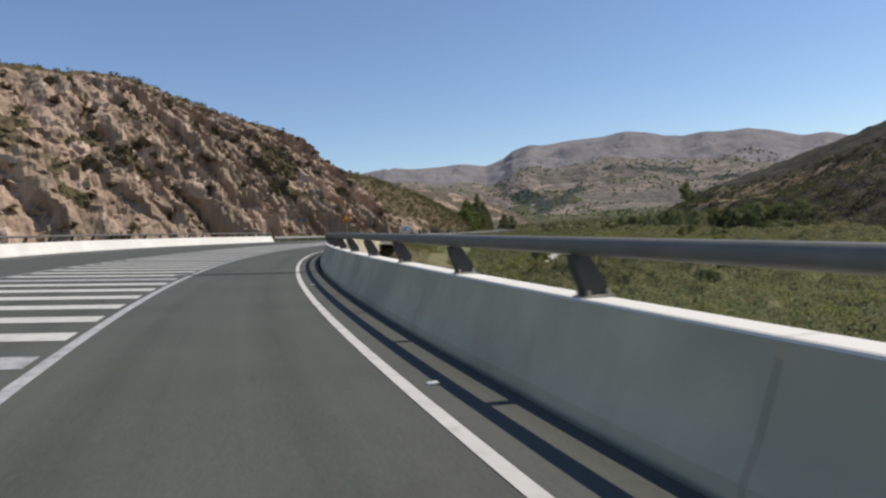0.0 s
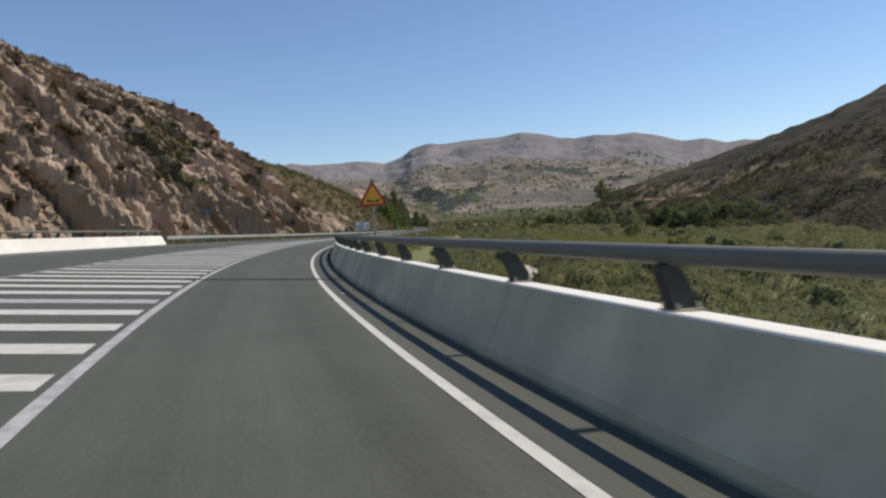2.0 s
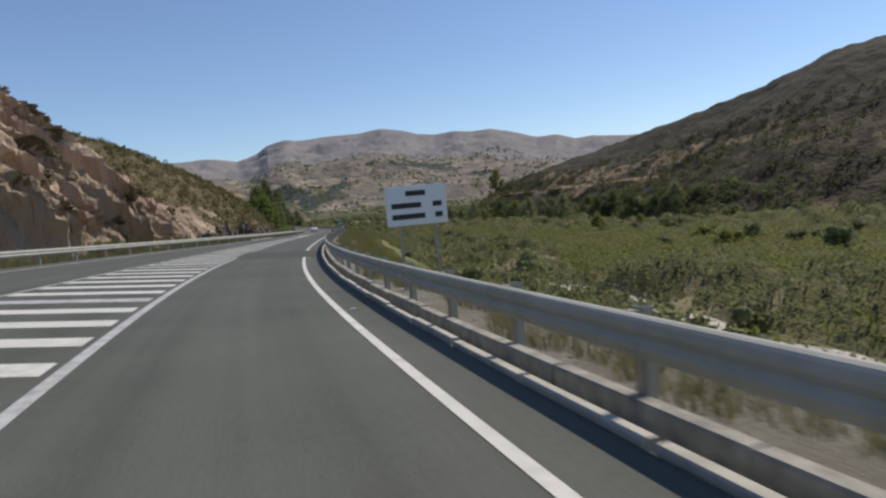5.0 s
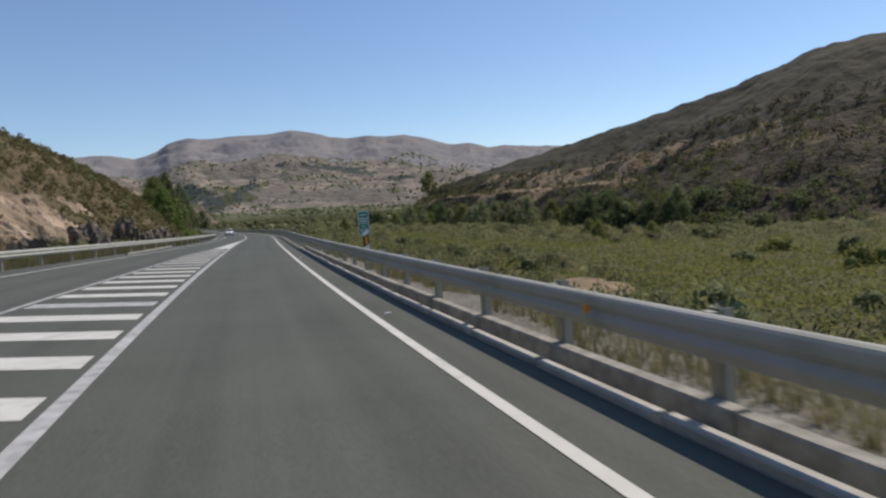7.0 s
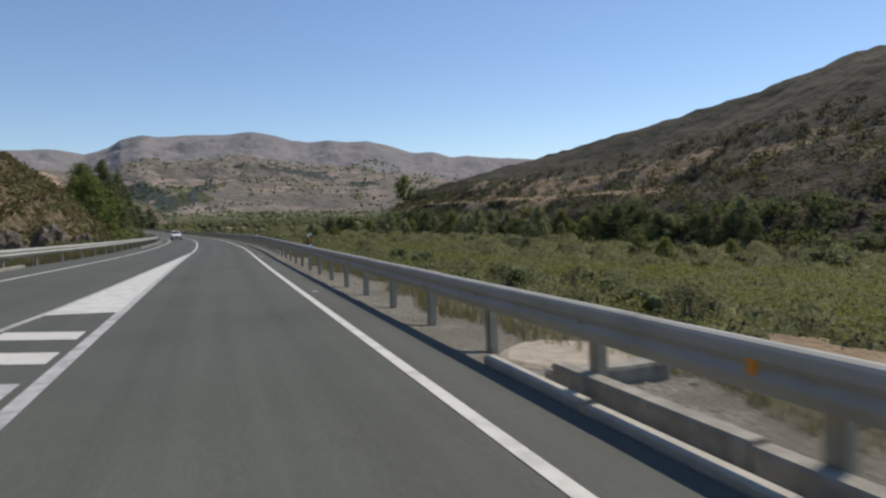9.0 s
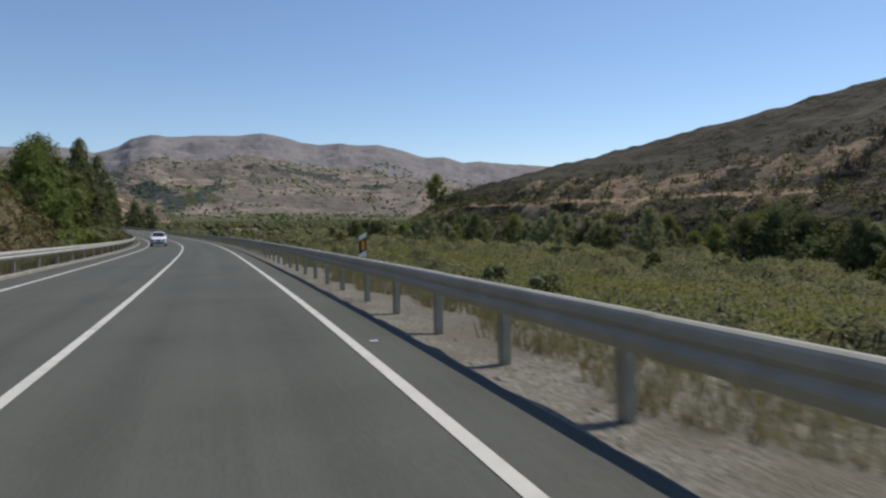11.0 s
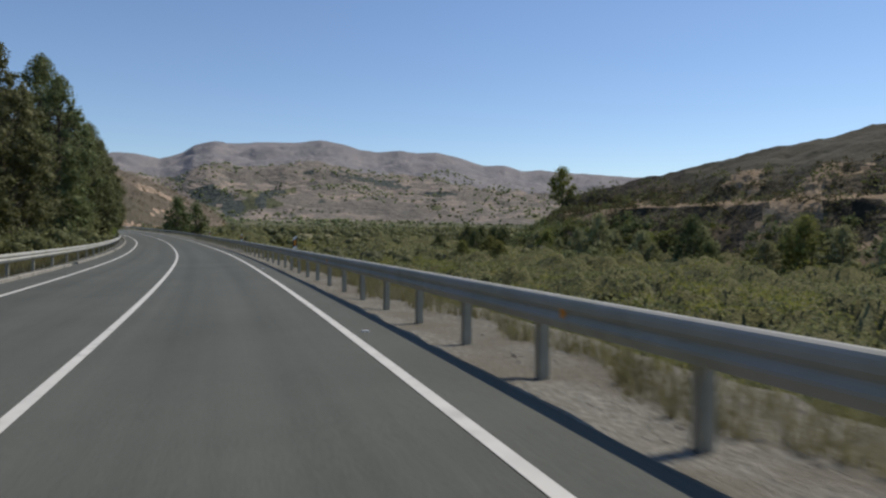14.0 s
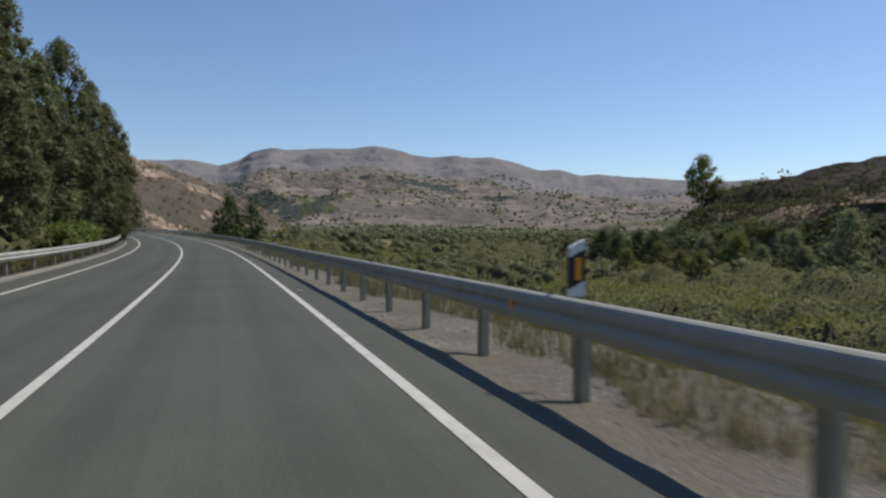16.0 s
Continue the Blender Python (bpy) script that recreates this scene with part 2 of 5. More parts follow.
M_GRAVEL = mat("verge_gravel", [(0.076, 0.073, 0.056), (0.191, 0.181, 0.147), (0.343, 0.330, 0.275)], 16.0, 0.95, bump=1.0, bump_scale=30, big=(0.146, 0.132, 0.097), big_scale=0.8, dist=0.05, spec=0.2, spread=0.2)
M_STONE = mat("loose_stones", [(0.13, 0.12, 0.10), (0.22, 0.205, 0.175), (0.33, 0.31, 0.27)], 3.0, 0.95, bump=0.3, bump_scale=60, random_hue=0.35, spec=0.2)
# top of the range: distance haze mixed into the colour, greyed and low in contrast
M_MOUNT = mat("hazed_dry_mountain", [(0.182, 0.178, 0.18), (0.215, 0.204, 0.2), (0.262, 0.24, 0.226)], 0.012, 0.95, bump=0.55, bump_scale=0.05, big=(0.172, 0.172, 0.174), big_scale=0.0035, dist=14, spread=0.22, spec=0.1, stretch=(1, 1, 3.5))
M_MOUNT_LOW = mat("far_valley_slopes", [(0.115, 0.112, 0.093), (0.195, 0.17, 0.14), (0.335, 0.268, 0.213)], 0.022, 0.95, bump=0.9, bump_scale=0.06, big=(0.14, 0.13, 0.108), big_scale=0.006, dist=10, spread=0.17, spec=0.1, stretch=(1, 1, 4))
M_FAR_FLOOR = mat("far_valley_floor", [(0.060, 0.069, 0.037), (0.113, 0.116, 0.063), (0.212, 0.183, 0.116)], 0.03, 0.95, bump=1.0, bump_scale=0.12, big=(0.067, 0.076, 0.039), big_scale=0.008, dist=6, spread=0.2, spec=0.1)
M_OUTCROP = mat("weathered_rock", [(0.06, 0.052, 0.042), (0.14, 0.118, 0.094), (0.27, 0.22, 0.175)], 1.3, 0.95, bump=1.0, bump_scale=4, dist=0.3, spread=0.2, spec=0.2)
# gorge woods, lifted and blued as by haze in the air
M_WOODED = mat("hazed_wooded_gorge", [(0.035, 0.043, 0.041), (0.057, 0.068, 0.059), (0.095, 0.103, 0.084)], 0.04, 0.95, bump=1.0, bump_scale=0.08, dist=10, spec=0.1)
M_HILLTOP = mat("smooth_olive_hillside", [(0.040, 0.035, 0.023), (0.058, 0.052, 0.034), (0.078, 0.068, 0.045)], 0.06, 0.95, bump=0.8, bump_scale=0.5, big=(0.069, 0.064, 0.042), big_scale=0.02, dist=0.8, spec=0.2)
M_TAN = mat("bare_tan_earth", [(0.132, 0.095, 0.058), (0.242, 0.178, 0.110), (0.352, 0.270, 0.173)], 0.3, 0.95, bump=1.0, bump_scale=1.2, dist=0.6, spec=0.2)
M_DRY_HILL = mat("dry_brown_hill", [(0.075, 0.065, 0.045), (0.132, 0.108, 0.080), (0.220, 0.176, 0.138)], 0.12, 0.95, bump=1.0, bump_scale=0.8, big=(0.097, 0.086, 0.057), big_scale=0.03, dist=1.0, spec=0.2)
M_SEDIMENT = mat("pale_washed_sediment", [(0.26, 0.22, 0.165), (0.38, 0.33, 0.255), (0.46, 0.41, 0.33)], 6.0, 0.95, bump=0.8, bump_scale=25, dist=0.03, spec=0.2)
M_TRACK = mat("pale_track_gravel", [(0.34, 0.31, 0.25), (0.46, 0.43, 0.36), (0.55, 0.52, 0.45)], 2.0, 0.95, bump=0.6, bump_scale=20, dist=0.03, spec=0.2)
M_GREY_LEAF = mat("grey_green_leaves", [(0.172, 0.185, 0.088), (0.261, 0.273, 0.135), (0.359, 0.361, 0.185)], 2.6, 0.75, bump=0.7, bump_scale=5, dist=0.15, random_hue=0.35, spec=0.2, leaf=0.42)
M_BARK = mat("bark", [(0.07, 0.055, 0.04), (0.16, 0.13, 0.1)], 6.0, 0.95, bump=0.8, bump_scale=25, dist=0.03)
M_LEAF = mat("poplar_leaves", [(0.092, 0.113, 0.044), (0.160, 0.179, 0.074), (0.228, 0.239, 0.114)], 2.6, 0.65, bump=0.7, bump_scale=5, dist=0.15, random_hue=0.35, spec=0.3, leaf=0.42)
M_LEAF_BRIGHT = mat("bright_leaves", [(0.087, 0.116, 0.026), (0.141, 0.174, 0.041), (0.194, 0.221, 0.063)], 2.6, 0.65, bump=0.7, bump_scale=5, dist=0.15, random_hue=0.3, spec=0.3, leaf=0.42)
M_LEAF_DARK = mat("dark_leaves", [(0.073, 0.091, 0.037), (0.120, 0.144, 0.056), (0.184, 0.200, 0.084)], 2.6, 0.7, bump=0.7, bump_scale=5, dist=0.15, random_hue=0.3, spec=0.2, leaf=0.42)
M_HILL_LEAF = mat("brown_scrub_leaves", [(0.085, 0.08, 0.038), (0.14, 0.122, 0.058), (0.205, 0.168, 0.085)], 1.2, 0.8, bump=0, random_hue=0.3, spec=0.1, leaf=0.42)
M_HILL_SCRUB = mat("dark_brown_scrub_leaves", [(0.045, 0.046, 0.024), (0.078, 0.072, 0.037), (0.12, 0.102, 0.055)], 1.2, 0.8, bump=0, random_hue=0.3, spec=0.1, leaf=0.42)
M_OLIVE = mat("olive_scrub_leaves", [(0.124, 0.137, 0.058), (0.195, 0.207, 0.093), (0.283, 0.282, 0.131)], 2.6, 0.75, bump=0.7, bump_scale=5, dist=0.15, random_hue=0.35, spec=0.2, leaf=0.42)
# foliage base below the loose leaves, coloured darker for the shade among them
M_UNDER_SHADE = mat("shaded_scrub_canopy", [(0.060, 0.064, 0.027), (0.109, 0.108, 0.047), (0.165, 0.153, 0.070)], 1.6, 0.9, bump=1.0, bump_scale=4, dist=0.3, spec=0.1)
M_REED = mat("yellow_green_leaves", [(0.133, 0.156, 0.039), (0.211, 0.222, 0.064), (0.290, 0.285, 0.095)], 2.6, 0.75, bump=0.7, bump_scale=5, dist=0.15, random_hue=0.3, spec=0.2, leaf=0.42)
M_GRASS = mat("dry_grass", [(0.105, 0.092, 0.046), (0.182, 0.161, 0.081), (0.253, 0.233, 0.131)], 1.0, 0.85, bump=0, random_hue=0.35, spec=0.2, leaf=0.42)
M_SIGN_YELLOW, M_SIGN_RED, M_BLACK = plain("amber_sheeting", (0.75, 0.33, 0.015), 0.45), plain("red_sheeting", (0.35, 0.03, 0.02), 0.45), plain("black_sheeting", (0.015, 0.015, 0.015), 0.5)
M_SIGN_GREEN, M_SIGN_WHITE = plain("green_sheeting", (0.005, 0.19, 0.13), 0.45), plain("white_sheeting", (0.72, 0.73, 0.72), 0.45)
M_SIGN_BACK = plain("bare_aluminium_back", (0.12, 0.125, 0.13), 0.55, 0.4)
M_AMBER = plain("amber_reflector", (0.85, 0.3, 0.01), 0.3)
M_CARPAINT, M_GLASS_DARK, M_RUBBER = plain("white_car_paint", (0.8, 0.8, 0.8), 0.25), plain("tinted_car_glass", (0.02, 0.024, 0.028), 0.08), plain("black_rubber", (0.02, 0.02, 0.02), 0.8)
M_ALLOY, M_LENS, M_PLASTIC = plain("alloy_wheel", (0.4, 0.4, 0.41), 0.35, 0.8), plain("headlight_lens", (0.25, 0.26, 0.28), 0.1), plain("black_plastic", (0.025, 0.025, 0.027), 0.5)


# ---- building helpers ----
def mesh_of(name, verts, faces, material, smooth=False):
    me = bpy.data.meshes.new(name)
    me.from_pydata([tuple(v) for v in verts], [], faces)
    me.materials.append(material)
    if smooth:
        me.polygons.foreach_set("use_smooth", [True] * len(me.polygons))
    me.update()
    return me


def grid_faces(rows, cols, closed=False):
    out = []
    for i in range(rows - 1):
        for j in range(cols if closed else cols - 1):
            k = (j + 1) % cols
            out.append((i * cols + j, i * cols + k, (i + 1) * cols + k, (i + 1) * cols + j))
    return out


def sweep_mesh(name, profile, ss, material, offset=None, closed=False, smooth=False, caps=False):
    """A profile of (offset to the left, height) carried along the road."""
    n = len(profile)
    d = np.array([q[0] for q in profile])
    z = np.array([q[1] for q in profile])
    base = np.zeros(len(ss)) if offset is None else np.array([float(offset(s)) for s in ss])
    v = rows_at(np.repeat(ss, n), (base[:, None] + d[None]).ravel(), np.tile(z, len(ss)))
    f = grid_faces(len(ss), n, closed)
    if caps:
        f += [tuple(range(n)), tuple(range((len(ss) - 1) * n, len(ss) * n))[::-1]]
    return mesh_of(name, v, f, material, smooth)


def part(name, bm, material, parent, label=""):
    """Link a bmesh (or a ready mesh) as one mesh object under a thing or part."""
    if isinstance(bm, bmesh.types.BMesh):
        me = bpy.data.meshes.new(name)
        bm.to_mesh(me)
        bm.free()
        me.materials.append(material)
    else:
        me = bm
    ob = new(name, me)
    ob.parent = parent
    if label:
        ob["label"] = label
    return ob


def empty(name, m, label, category, group="", kind=""):
    ob = new(name)
    ob.matrix_world = m
    return tagged(ob, label, category, group, kind)


def box(bm, x0, x1, y0, y1, z0, z1, bevel=0.0):
    r = bmesh.ops.create_cube(bm, size=1.0)
    for v in r["verts"]:
        v.co = Vector((x0 + (v.co.x + 0.5) * (x1 - x0), y0 + (v.co.y + 0.5) * (y1 - y0), z0 + (v.co.z + 0.5) * (z1 - z0)))
    if bevel:
        es = list({e for v in r["verts"] for e in v.link_edges})
        bmesh.ops.bevel(bm, geom=es, offset=bevel, segments=2, affect="EDGES")
    return bm


def box_bm(*a, **k):
    return box(bmesh.new(), *a, **k)


def cyl(bm, p0, p1, r0, r1, n=10):
    p0, p1 = Vector(p0), Vector(p1)
    m = Matrix.Translation((p0 + p1) / 2) @ (p1 - p0).to_track_quat("Z", "Y").to_matrix().to_4x4()
    bmesh.ops.create_cone(bm, cap_ends=True, segments=n, radius1=r0, radius2=r1, depth=(p1 - p0).length, matrix=m)
    return bm


def extrude_bm(outline, y0, y1):
    """A flat outline in x, z given thickness along y."""
    bm = bmesh.new()
    a = [bm.verts.new((x, y0, z)) for x, z in outline]
    b = [bm.verts.new((x, y1, z)) for x, z in outline]
    n = len(a)
    bm.faces.new(a)
    bm.faces.new(b[::-1])
    for i in range(n):
        bm.faces.new((a[i], b[i], b[(i + 1) % n], a[(i + 1) % n]))
    bmesh.ops.recalc_face_normals(bm, faces=bm.faces[:])
    return bm


def fractal(x, y, z, octaves=5):
    v, a = 0.0, 0.5
    for _ in range(octaves):
        v += a * noise.noise(Vector((x, y, z)))
        x, y, z, a = x * 2.03 + 7.1, y * 2.03 - 3.3, z * 2.03 + 1.7, a * 0.5
    return v


def step(x, a, b):
    t = np.clip((np.asarray(x, float) - a) / (b - a), 0, 1)
    return t * t * (3 - 2 * t)


# ---- ground: one sheet out to the horizon ----
def valley_noise(x, y):
    return 0.7 * np.sin(x * 0.05 + 1.3) * np.sin(y * 0.043) + 0.35 * np.sin(x * 0.13 + y * 0.09) + 0.15 * np.sin(x * 0.41 - y * 0.37 + 2)


def ground_height(x, y):
    s, d = road_place(x, y)
    zr = np.interp(s, S, RZ) + np.interp(s, S, RB) * (np.clip(d, -4, 25) - 1.75)
    floor = -8.2 + valley_noise(x, y) + 5.5 * step(y, 400, 470) * step(-d, -400, 0)
    bank = step(s, 82, 90)
    right = zr - 0.13 + 0.05 * np.sin(s * 1.7) * np.sin(d * 2.3) * step(-d, 1.9, 2.6) - 0.5 * np.maximum(0, -d - 3.0 - 0.5 * np.sin(s * 0.21))
    right = np.maximum(right, floor)
    wl = wall_left(s)
    over = np.maximum(0, d - wl - 1.2)
    left = zr - 0.13 - 0.1 * np.minimum(over, 8) + 0.25 * np.sin(s * 0.33 + d) * step(over, 0, 3)
    left = np.where(over > 60, np.minimum(left, -2), left)
    mid = zr - 0.25
    z = np.where(d < -0.75, right, np.where(d < wl + 0.1, mid, left))
    low = np.minimum(floor, zr - 5)
    z = z * bank + low * (1 - bank)
    far = step(np.hypot(x - 90, y - 190), 420, 700)
    z = z * (1 - far) + (floor + 1) * far
    return z


def build_ground():
    n_az, rr = 560, [0.0]
    r = 1.5
    while r < 4900:
        rr.append(r)
        r += max(1.1, r * 0.0165) if r < 700 else r * 0.06
    rr = np.array(rr[1:])
    cx, cy = 88.0, 172.0
    az = np.linspace(0, 2 * np.pi, n_az, endpoint=False)
    x = (cx + rr[:, None] * np.sin(az)[None]).ravel()
    y = (cy + rr[:, None] * np.cos(az)[None]).ravel()
    z = ground_height(x, y)
    v = np.stack([x, y, z], -1)
    f = grid_faces(len(rr), n_az, True)
    f.append(tuple(range(n_az)))
    me = mesh_of("ground", v.tolist(), f, M_GROUND, True)
    return tagged(new("ground", me), "dry valley ground with green patches", "ground", kind="structure")


build_ground()


def build_verge(name, s0, s1, inner, outer, label):
    """Gravel strip with a ragged outer edge, laid just above the ground sheet."""
    ss, n = np.arange(s0, s1, 0.45), 11
    v = []
    for s in ss:
        a, b = inner(s), outer(s) + 0.35 * noise.noise(Vector((s * 0.4, 0, 0))) + 0.2 * noise.noise(Vector((s * 1.7, 3, 0)))
        for k in range(n):
            d = a + (b - a) * k / (n - 1)
            z = -0.02 - 0.055 * min(1, abs(d - a) * 2) + 0.035 * noise.noise(Vector((s * 1.3, d * 1.6, 1))) + 0.02 * noise.noise(Vector((s * 4, d * 4, 2)))
            v.append(rows_at(s, d, z - (0.25 if k == n - 1 else 0)))
    me = mesh_of(name, v, grid_faces(len(ss), n), M_GRAVEL, True)
    return tagged(new(name, me), label, "verge", kind="structure")


build_verge("verge_right", 83, 470, lambda s: -0.765, lambda s: -3.25, "grey-brown gravel verge beside the asphalt")
build_verge("verge_left", 92, 470, lambda s: float(wall_left(s)) + 0.06, lambda s: float(wall_left(s)) + 1.6, "narrow gravel verge behind the guard rail")


def slope_mesh(name, base, crest, nu, nv, rough_fn, material, bulge=0.0, back=45.0, second=None, second_fn=None, flat=True):
    """A hillside between a foot line and a crest line, with its own relief, rounded over at the top."""
    base, crest = np.array(base, float), np.array(crest, float)
    u = np.linspace(0, len(base) - 1, nu)
    cat = lambda P: np.stack([smooth_knots(0, 1, P[:, k], u) for k in range(3)], -1)
    B, C = cat(base), cat(crest)
    way = C - B
    way[:, 2] = 0
    way /= np.linalg.norm(way, axis=1)[:, None]
    verts, idx = [], []
    for i in range(nu):
        for j in range(nv):
            v = j / (nv - 1) * 1.3
            w = min(v, 1.0)
            q = B[i] * (1 - w) + C[i] * w
            q[2] += bulge * (C[i][2] - B[i][2]) * math.sin(math.pi * w)
            if v > 1:
                t = (v - 1) / 0.3
                q = q + way[i] * back * t
                q[2] -= (C[i][2] + 14) * t * t * (1.5 - 0.5 * t)
            off, dz = rough_fn(u[i], w, q)
            fade = min(1, 6 * (1.3 - v))
            q = q - way[i] * off * fade
            q[2] += dz * fade
            verts.append(q)
    f = grid_faces(nu, nv)
    me = mesh_of(name, verts, f, material, not flat)
    if second:
        for m_ in second:
            me.materials.append(m_)
        k = [0] * len(f)
        for n_, quad in enumerate(f):
            i, j = divmod(quad[0], nv)
            k[n_] = int(second_fn(u[i], j / (nv - 1) * 1.3, verts[quad[0]]))
        me.polygons.foreach_set("material_index", k)
    return new(name, me)


# left: red rock cliff running down into a scrub slope
CLIFF_BASE = [(-140, 60, -6), (-60, 105, -6), (-20, 130, -5), (5, 145, -4), (22, 155, -3), (36, 162, -2.5), (50, 176, -2), (62, 191, -2), (76, 208, -2), (90, 228, -2), (104, 250, -2.5), (116, 270, -3), (124, 285, -3)]
CLIFF_CREST = [(-150, 160, 54), (-90, 175, 52), (-41, 186, 49), (-19, 200, 50), (-5.5, 213, 47.5), (10, 222, 43), (26.6, 224, 37.3), (36.8, 234, 27.5), (60, 255, 25.3), (80, 264, 19.5), (97, 274, 13.5), (112, 287, 7), (122, 295, 0)]


def ridged(x, y, z, octaves=3):
    return 1 - abs(fractal(x, y, z, octaves)) * 2.8


def cliff_relief(u, w, q):
    rock = 1 - float(step(u + 0.9 * fractal(q[0] * 0.05, q[1] * 0.05, q[2] * 0.08, 3), 6.4, 7.8))
    warp = 5 * fractal(q[0] * 0.03, q[1] * 0.03, q[2] * 0.03, 3)
    along = u * 16 + w * 10 + warp
    big = ridged(along * 0.045, w * 0.7 + 0.02 * warp, 3.1)
    rib = ridged(along * 0.13, w * 1.4, 6.1)
    fine = ridged(along * 0.4, w * 2.2, 9.7, 4)
    tiny = fractal(q[0] * 0.55, q[1] * 0.55, q[2] * 0.4, 4)
    top = min(1, 5 * (1.02 - w)) * min(1, w * 8 + 0.2)
    # slabs: sharp-edged steps that lean across the slope
    saw = (along * 0.11 + 0.35 * w + 0.7 * fractal(q[0] * 0.06, q[1] * 0.06, q[2] * 0.09, 3)) % 1.0
    chip = (along * 0.31 - 0.8 * w + 0.8 * fractal(q[0] * 0.13, q[1] * 0.13, q[2] * 0.2, 3)) % 1.0
    split = (w * 7 + 0.05 * along + 0.9 * fractal(q[0] * 0.08, q[1] * 0.08, q[2] * 0.08, 3)) % 1.0
    # fins: thin upright ribs that run down the face
    lean = along + 5 * w + 2.5 * fractal(q[0] * 0.09, q[1] * 0.09, q[2] * 0.12, 3)
    fin = ridged(lean * 0.17, w * 0.9, 12.3, 2)
    blade = ridged(lean * 0.5, w * 1.3, 15.8, 2)
    slab = 3.0 * saw ** 2.2 + 1.8 * chip ** 2 + 0.6 * split + 3.6 * fin + 2.6 * blade
    off = rock * top * (7.0 * big + 3.0 * rib + 1.4 * fine + 0.8 * tiny + slab - 12.6) + (1 - rock) * (0.9 * tiny + 1.2 * fractal(q[0] * 0.07, q[1] * 0.07, 0, 3))
    dz = rock * (1.0 * fine * top + 0.7 * tiny - 0.9 + 0.7 * rib) + (1 - rock) * 1.0 * tiny
    return off, dz


def cliff_scrub(u, v, q):
    n = fractal(q[0] * 0.07, q[1] * 0.07, q[2] * 0.07, 4)
    return u > 7.0 + 2.0 * n + (0.9 if v < 0.22 else 0) or v > 0.93 + 0.2 * n or n > 0.19


cliff = slope_mesh("hillside_rock", CLIFF_BASE, CLIFF_CREST, 460, 140, cliff_relief, M_ROCK, 0.10, 45, [M_SCRUB], cliff_scrub)
tagged(cliff, "jagged red-brown rock hillside with dry scrub on top", "cliff", kind="structure")


def hill_relief(u, w, q):
    g = fractal(q[0] * 0.02, q[1] * 0.02, 1.1, 5)
    t = fractal(q[0] * 0.16, q[1] * 0.16, 4.4, 4)
    e = min(1, 4 * (1.05 - w))
    return 0, (7 * g * e + 1.6 * t) * min(1, w * 5 + 0.1)


TERRACE = 5.6


def gully(q, w):
    a = 0.21 * q[0] + 0.98 * q[1] + 7 * fractal(q[0] * 0.03, q[1] * 0.03, 5, 3)
    return ridged(a * 0.035, w * 0.7, 2.2), ridged(a * 0.12, w * 1.5, 6.6)


def hill_erosion(u, w, q):
    """The hill's end is cut by gullies, with a level track along it."""
    _, dz = hill_relief(u, w, q)
    near = float(step(u, 3.4, 5.0))
    g, r = gully(q, w)
    cut = near * min(1, w * 7) * (1 - float(step(w, 0.55, 0.9)))
    up = q[2] + dz - TERRACE
    dz -= near * up * 0.85 * math.exp(-(up / 2.6) ** 2)
    keep = 1 - 0.8 * math.exp(-(up / 2.0) ** 2)
    return cut * keep * (6.5 * (g - 0.55) + 2.6 * (r - 0.5)), dz + cut * keep * 0.8 * (r - 0.5)


RIDGE = [(262, -60, 38), (266, 30, 40), (275, 110, 41), (282, 164, 44.5), (288, 190, 39.5), (293, 217, 34.8), (303, 270, 26.3), (314, 322, 19.8), (322, 360, 15), (328, 378, 13), (336, 392, 6), (343, 404, -6)]
FOOT = [(130, -60, -9), (150, 20, -9), (165, 80, -9), (180, 130, -9), (187, 155, -9), (195, 180, -9), (215, 235, -9), (246, 300, -9), (264, 335, -9), (277, 360, -9), (302, 388, -9), (332, 408, -9)]


def hill_cover(u, v, q):
    n = fractal(q[0] * 0.05, q[1] * 0.05, 2, 4)
    if u > 4.2 and abs(q[2] - TERRACE) < 0.55:
        return 2
    if v > 0.3 + 0.09 * (u - 3.0) + 0.35 * n and u < 7.2 + 2 * n:
        return 3
    if u > 3.8 and v < 0.66 + 0.3 * n:
        g, r = gully(q, min(v, 1))
        if 0.6 * g + 0.4 * r + 1.1 * n > 0.66:
            return 2
    return 1 if n > 0.1 and v < 0.7 else 0


hill = slope_mesh("hill_right", FOOT, RIDGE, 400, 130, hill_erosion, M_HILL, 0.05, 60, [M_SCRUB, M_TAN, M_HILLTOP], hill_cover, False)
tagged(hill, "long dark scrub-covered hill with bare tan gullies across the valley", "hill", kind="structure")
SPUR_RIDGE = [(246, 60, 22), (236, 110, 23), (228, 146, 20), (230, 181, 13.5), (225, 208, 5), (214, 226, -7)]
SPUR_FOOT = [(150, 50, -9), (155, 100, -9), (163, 140, -9), (176, 175, -9), (190, 205, -9), (204, 228, -9)]
spur = slope_mesh("hill_spur", SPUR_FOOT, SPUR_RIDGE, 120, 60, hill_relief, M_HILL, 0.06, 25, [M_SCRUB], lambda u, v, q: fractal(q[0] * 0.05, q[1] * 0.05, 2, 4) > 0.15, False)
tagged(spur, "low brown scrub spur before the hill", "hill", kind="structure")
HILL2_RIDGE = [(120, 620, 40), (180, 625, 44), (225, 622, 40), (245, 616, 35), (262, 606, 29), (282, 596, 20), (300, 585, 9), (312, 578, -6)]
HILL2_FOOT = [(100, 480, -6), (150, 490, -6), (195, 500, -6), (218, 510, -6), (240, 520, -7), (262, 530, -8), (285, 545, -8), (306, 562, -9)]
